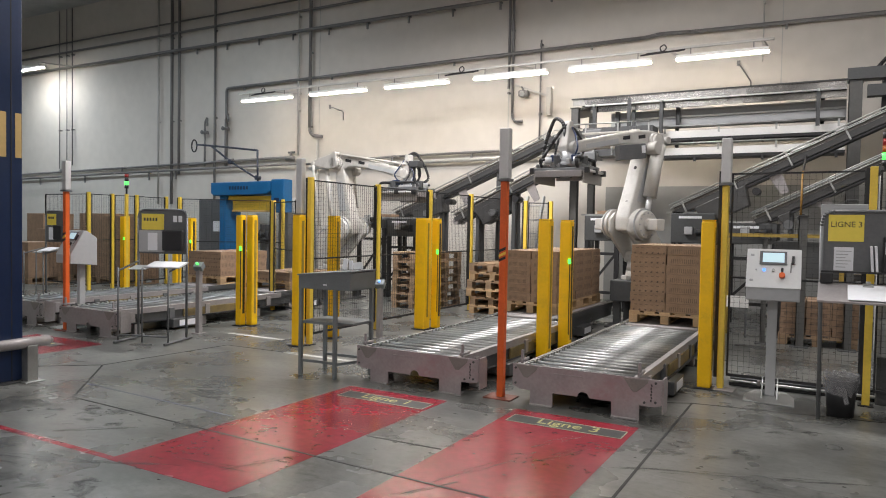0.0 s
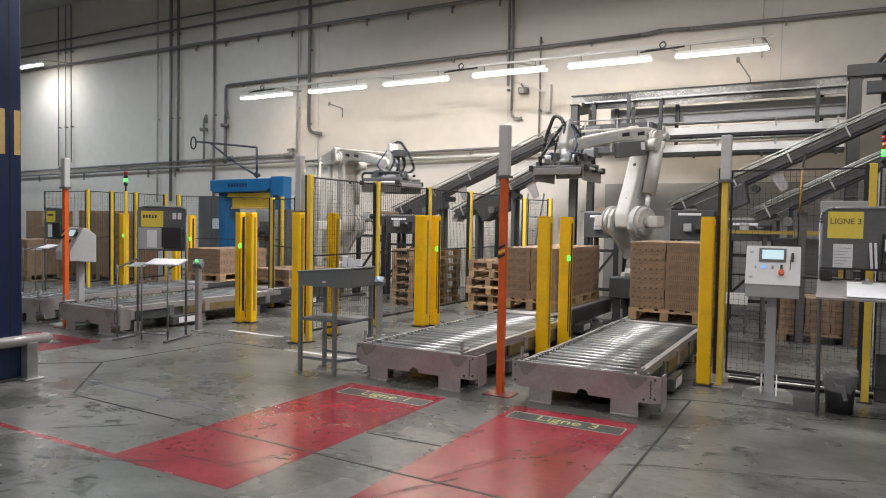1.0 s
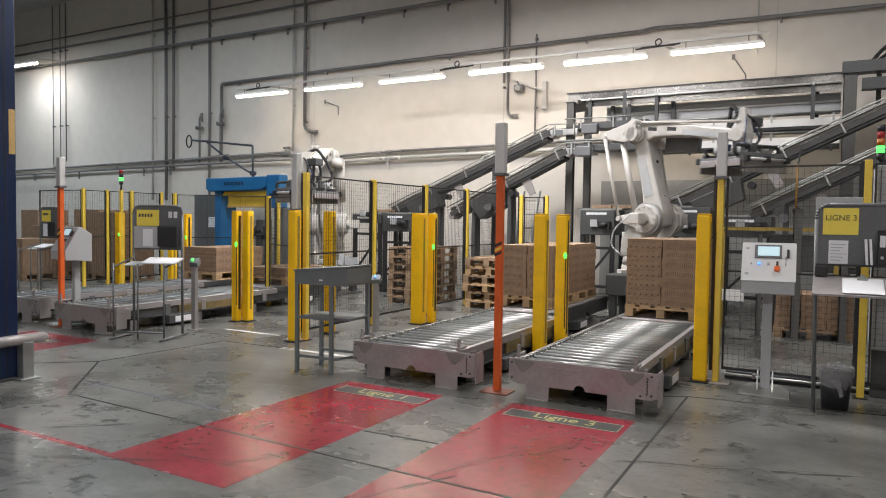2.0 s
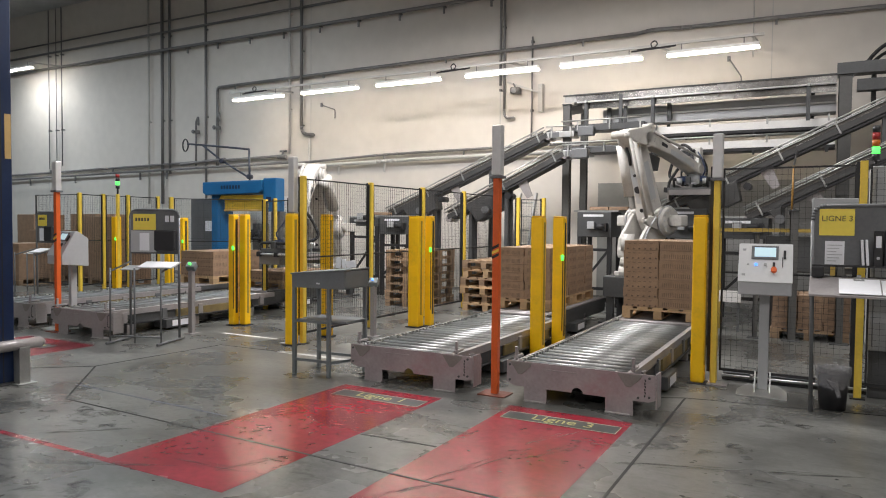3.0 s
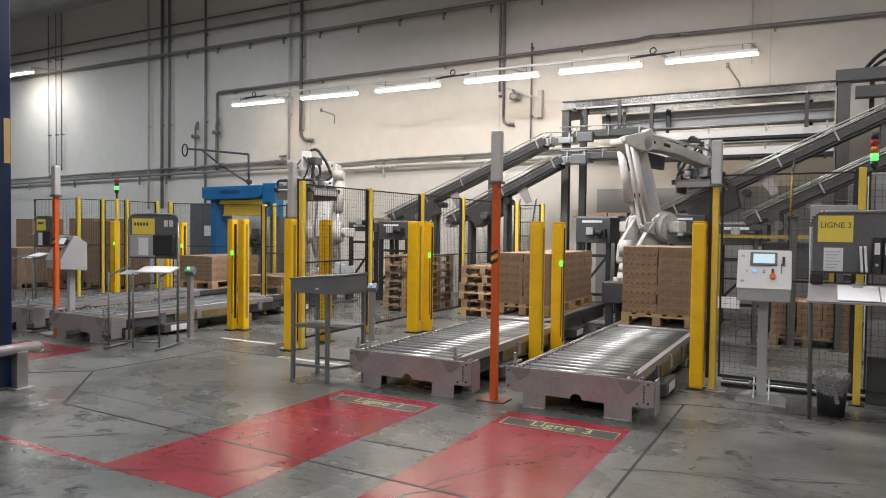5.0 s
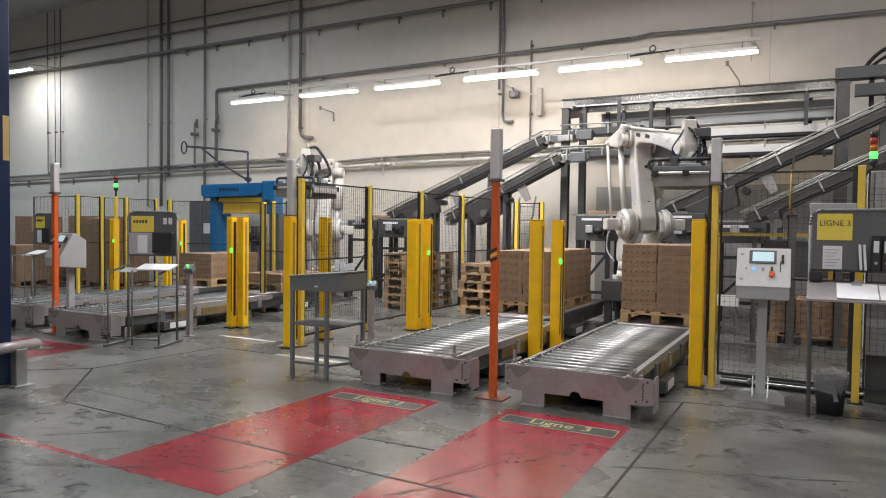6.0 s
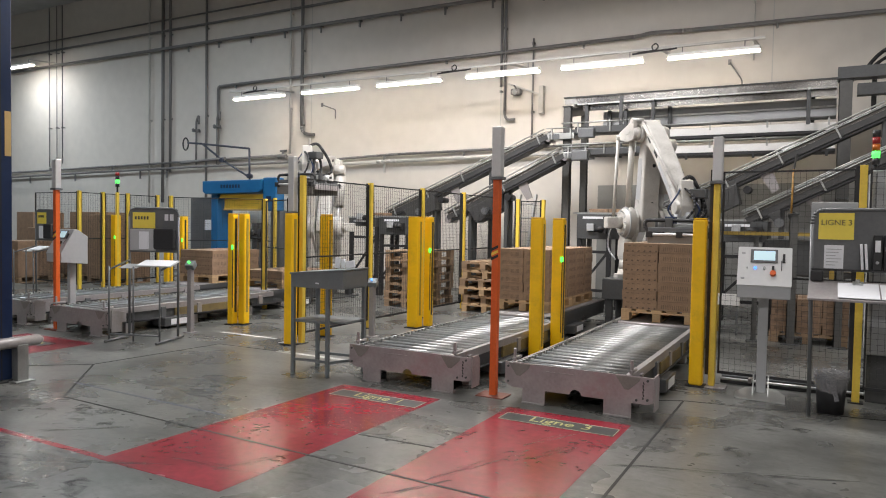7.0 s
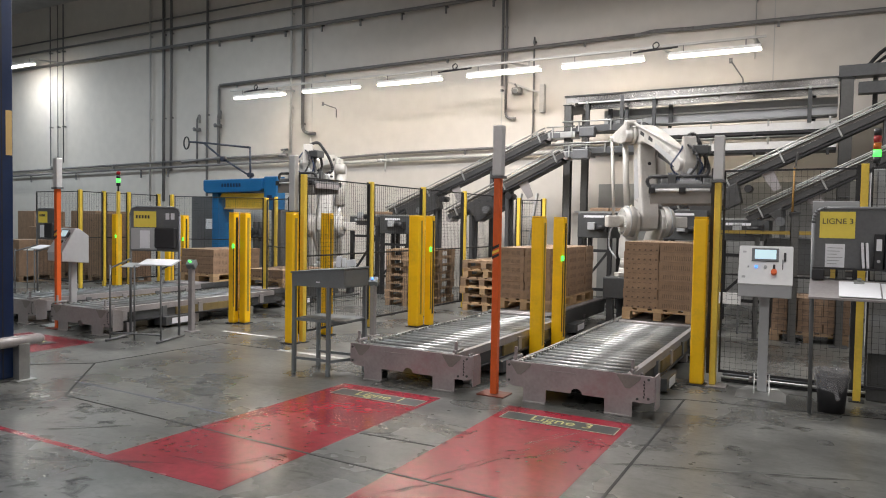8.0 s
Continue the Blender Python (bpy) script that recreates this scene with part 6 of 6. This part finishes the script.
def notice_stand(x, y, turn, label, board, sheets, shelf):
    s = thing("notice_stand", label, "notice stand", "notice stands", at=pose(x, y, 0, 0, 0, turn))
    w = board
    bm = B()
    pipe(bm, [(0, 0, 0.02), (0, 0, 1.58), (0.05, 0, 1.63), (w - 0.05, 0, 1.63), (w, 0, 1.58), (w, 0, 0.02)], 0.016, 8, 0.05)
    part("tube_frame", bm, MIDSTEEL, s)
    part("board", B(rbox, 0.01, w - 0.01, -0.01, 0.01, 1.08, 1.62, 0.004), MIDSTEEL, s, "dark grey notice board")
    part("yellow_sheet", B(box, 0.05, 0.05 + 0.35 * min(1, w / 0.76), -0.014, -0.01, 1.38, 1.58), SIGNYELLOW, s, "yellow sheet")
    for k in range(5):
        part("writing", B(box, 0.08 + k * 0.04 * w / 0.66, 0.105 + k * 0.04 * w / 0.66, -0.0155, -0.014, 1.49, 1.53), INK, s, "illegible dark writing")
    for k in range(2 if w > 0.6 else 0):
        part("white_letter", B(box, 0.48 + k * 0.07, 0.53 + k * 0.07, -0.0115, -0.01, 1.48, 1.56), PAPER, s)
    part("paper", B(box, w * 0.22, w * 0.22 + 0.13, -0.03, -0.026, 1.12, 1.34), PAPER, s, "white printed paper")
    part("file_box", B(rbox, 0.02, w * 0.55, -0.025, -0.011, 1.1, 1.37, 0.004), CABGREY if w > 0.6 else MIDSTEEL, s)
    part("binder", B(rbox, w * 0.55, w * 0.55 + 0.42 * w, -0.08, -0.012, 1.12, 1.38, 0.02), BLACK, s, "dark binder in the rack")
    part("desk_plate", B(slab, [(-0.42, 0.925), (-0.2, 0.985), (-0.2, 0.995), (-0.42, 0.935)], "x", 0.34, 0.34 + shelf), CABGREY, s, "sloping writing plate")
    sh = part("desk_paper", B(slab, [(-0.41, 0.939), (-0.21, 0.9935), (-0.21, 0.997), (-0.41, 0.9425)], "x", 0.36, 0.34 + shelf - 0.02), PAPER, s, "white papers on the plate")
    part("small_plate", B(slab, [(-0.3, 0.89), (-0.12, 0.93), (-0.12, 0.938), (-0.3, 0.898)], "x", 0.05, 0.28), CABGREY, s)
    for xx in (0.0, 0.32, w):
        part("front_leg", B(rod, (xx, -0.42, 0.02), (xx, -0.42, 0.925), 0.011, 8), MIDSTEEL, s)
    for xx in (0.0, w):
        part("foot_bar", B(rod, (xx, -0.5, 0.02), (xx, 0.12, 0.02), 0.016, 8), MIDSTEEL, s)
        part("side_arm", B(rod, (xx, -0.42, 0.88), (xx, 0, 0.98), 0.012, 8), MIDSTEEL, s)
    part("cross_bar", B(rod, (0, -0.42, 0.1), (w, -0.42, 0.1), 0.012, 8), MIDSTEEL, s)
    return s


notice_stand(-7.70, 5.85, 20, "dark grey tube notice stand with yellow sheet, binder and papers", 0.66, 2, 0.46)
notice_stand(-12.40, 7.5, 5, "narrow tube notice stand with a yellow sheet beside the far conveyor", 0.5, 1, 0.3)

# ---------------------------------------------------------------- navy column with guard rail
colm = thing("steel_column", "navy blue building column with cream stripes", "steel column", at=pose(-6.98, 3.20, 0))
part("shaft", B(rbox, 0.0, 0.52, 0.0, 0.49, 0.02, HT, 0.01), NAVY, colm)
part("foot_plate", B(rbox, -0.06, 0.56, -0.06, 0.53, 0, 0.02, 0.004), DARKSTEEL, colm)
for y in (0.29, 0.425):
    part("stripe", B(box, 0.52, 0.523, y, y + 0.055, 2.04, 2.44), CREAM, colm, "cream painted stripe")
part("flange_line", B(box, 0.52, 0.522, 0.385, 0.395, 0.02, HT), BLACK, colm)
gr = thing("guard_rail", "thick galvanised guard rail before the navy column", "guard rail", at=pose(0, 0, 0))
bm = B()
pipe(bm, [(-8.0, 3.05, 0.36), (-6.40, 3.05, 0.36), (-6.40, 3.89, 0.36)], 0.05, 14, 0.15)
rod(bm, (-6.40, 3.89, 0.36), (-6.40, 3.93, 0.36), 0.05, 14, 0.02)
part("rail", bm, GREYSTEEL, gr, "dull galvanised tube")
for x, y in ((-6.40, 3.72), (-7.8, 3.05)):
    po = part("post", B(rbox, x - 0.05, x + 0.05, y - 0.05, y + 0.05, 0, 0.34, 0.006), GALV, gr)
    part("foot", B(rbox, x - 0.09, x + 0.09, y - 0.09, y + 0.09, 0, 0.012, 0.003), GALV, po)

# ---------------------------------------------------------------- tall cartons stored in the far corner
for x, y, w, d, h, lab in ((-17.85, 10.3, 0.7, 0.8, 1.62, "tall brown carton standing in the far corner"), (-17.05, 10.1, 0.75, 0.8, 1.24, "pale brown carton standing in the far corner"),
                           (-16.15, 10.6, 0.95, 0.9, 1.64, "tall brown carton standing in the far corner"), (-15.05, 10.3, 1.05, 0.9, 1.58, "tall brown carton standing in the far corner"),
                           (-16.7, 9.2, 0.8, 0.8, 0.95, "pale brown carton standing in the far corner")):
    c = thing("carton", lab, "carton", "tall cartons", at=pose(x, y, 0.144))
    part("body", B(rbox, 0, w, 0, d, 0, h - 0.144, 0.012), CARTON, c)
    part("flap_seam", B(box, 0.0, w, d / 2 - 0.03, d / 2 + 0.03, h - 0.144, h - 0.143), TAPE, c)
    part("strap", B(box, -0.002, 0.0, 0.0, d, (h - 0.144) * 0.5, (h - 0.144) * 0.5 + 0.02), PAPER, c)
    copy_thing(pal_old, pose(x, y, 0) @ Matrix.Diagonal((w / 0.8, d / 1.2, 1, 1)))

# ---------------------------------------------------------------- behind the mesh fence beside the console
copy_thing(pal_old, pose(-0.62, 10.3, 0) @ Matrix.Diagonal((1.15, 0.8, 1, 1)))
load(-0.60, 10.32, 0.145, 3, 2, 4, 0.3, 0.4, 0.11, "dark brown carton in a low stack behind the fence", "cartons behind the fence", (2,))
for a, b, m, nm in (((-1.4, 10.9, 1.44), (1.6, 10.9, 1.44), DULLYELLOW, "dusty yellow horizontal guard bar behind the fence"),):
    g = thing("guard_bar", nm, "guard bar")
    part("bar", B(beam, a, b, 0.04, 0.05), m, g)
    for x in (-1.35, 0.1, 1.55):
        part("post", B(box, x - 0.03, x + 0.03, 10.87, 10.93, 0, 1.4), m, g)
oh = thing("cable_hose", "orange coiled cable hanging behind the fence", "cable", at=pose(-0.40, 10.6, 0))
bm = B()
pipe(bm, [(0, 0, 0.02), (0.01, 0, 0.8), (-0.01, 0, 1.6), (0, 0, 2.32)], 0.014, 8)
part("coil", bm, ORANGEHOSE, oh)
part("hook", B(rod, (0, 0, 2.3), (0, 1.05, 2.62), 0.014, 8), BLACK, oh)
for x, y, z1, w in ((-0.36, 10.2, 1.7, 0.10), (0.18, 10.2, 1.9, 0.09), (-0.8, 10.2, 1.4, 0.06)):
    steel_post(x, y, z1, w, "slim charcoal steel column behind the fence")
mc = thing("machine_cabinet", "dark machine housing with pipes behind the fence", "machine", at=pose(-0.75, 10.95, 0))
part("housing", B(rbox, 0, 2.0, 0, 0.8, 0.85, 1.36, 0.02), DARKSTEEL, mc)
for x in (0.1, 1.9):
    part("leg", B(box, x - 0.05, x + 0.05, 0.1, 0.6, 0, 0.86), BLACK, mc)
for k in range(4):
    part("pipe", B(rod, (0.9, -0.02, 0.95 + k * 0.08), (1.8, -0.02, 0.95 + k * 0.08), 0.018, 8), GALV, mc)
wb = thing("white_panel", "white sheet panel leaning behind the fence", "panel", at=pose(-1.32, 10.6, 0))
part("sheet", B(rbox, 0, 0.3, 0, 0.02, 0.42, 0.58, 0.003), BEAMWHITE, wb)
for x in (0.03, 0.25):
    part("leg", B(box, x, x + 0.03, 0.02, 0.05, 0, 0.56), MIDSTEEL, wb)
fb = thing("floor_duct", "low pipes and a black duct along the foot of the fence", "pipe duct", at=pose(0, 7.25, 0))
part("duct", B(rbox, -0.85, 1.6, 0.0, 0.14, 0, 0.035, 0.006), BLACK, fb)
for y, z, m in ((-0.02, 0.05, GALV), (0.05, 0.09, BLACK), (0.11, 0.055, MIDSTEEL)):
    part("pipe", B(rod, (-0.85, y, z), (1.6, y, z), 0.014, 8), m, fb)
for x in (-0.6, 0.1, 0.9):
    part("clip", B(rbox, x, x + 0.03, -0.035, 0.13, 0.03, 0.075, 0.004), GREYSTEEL, fb)

motions()
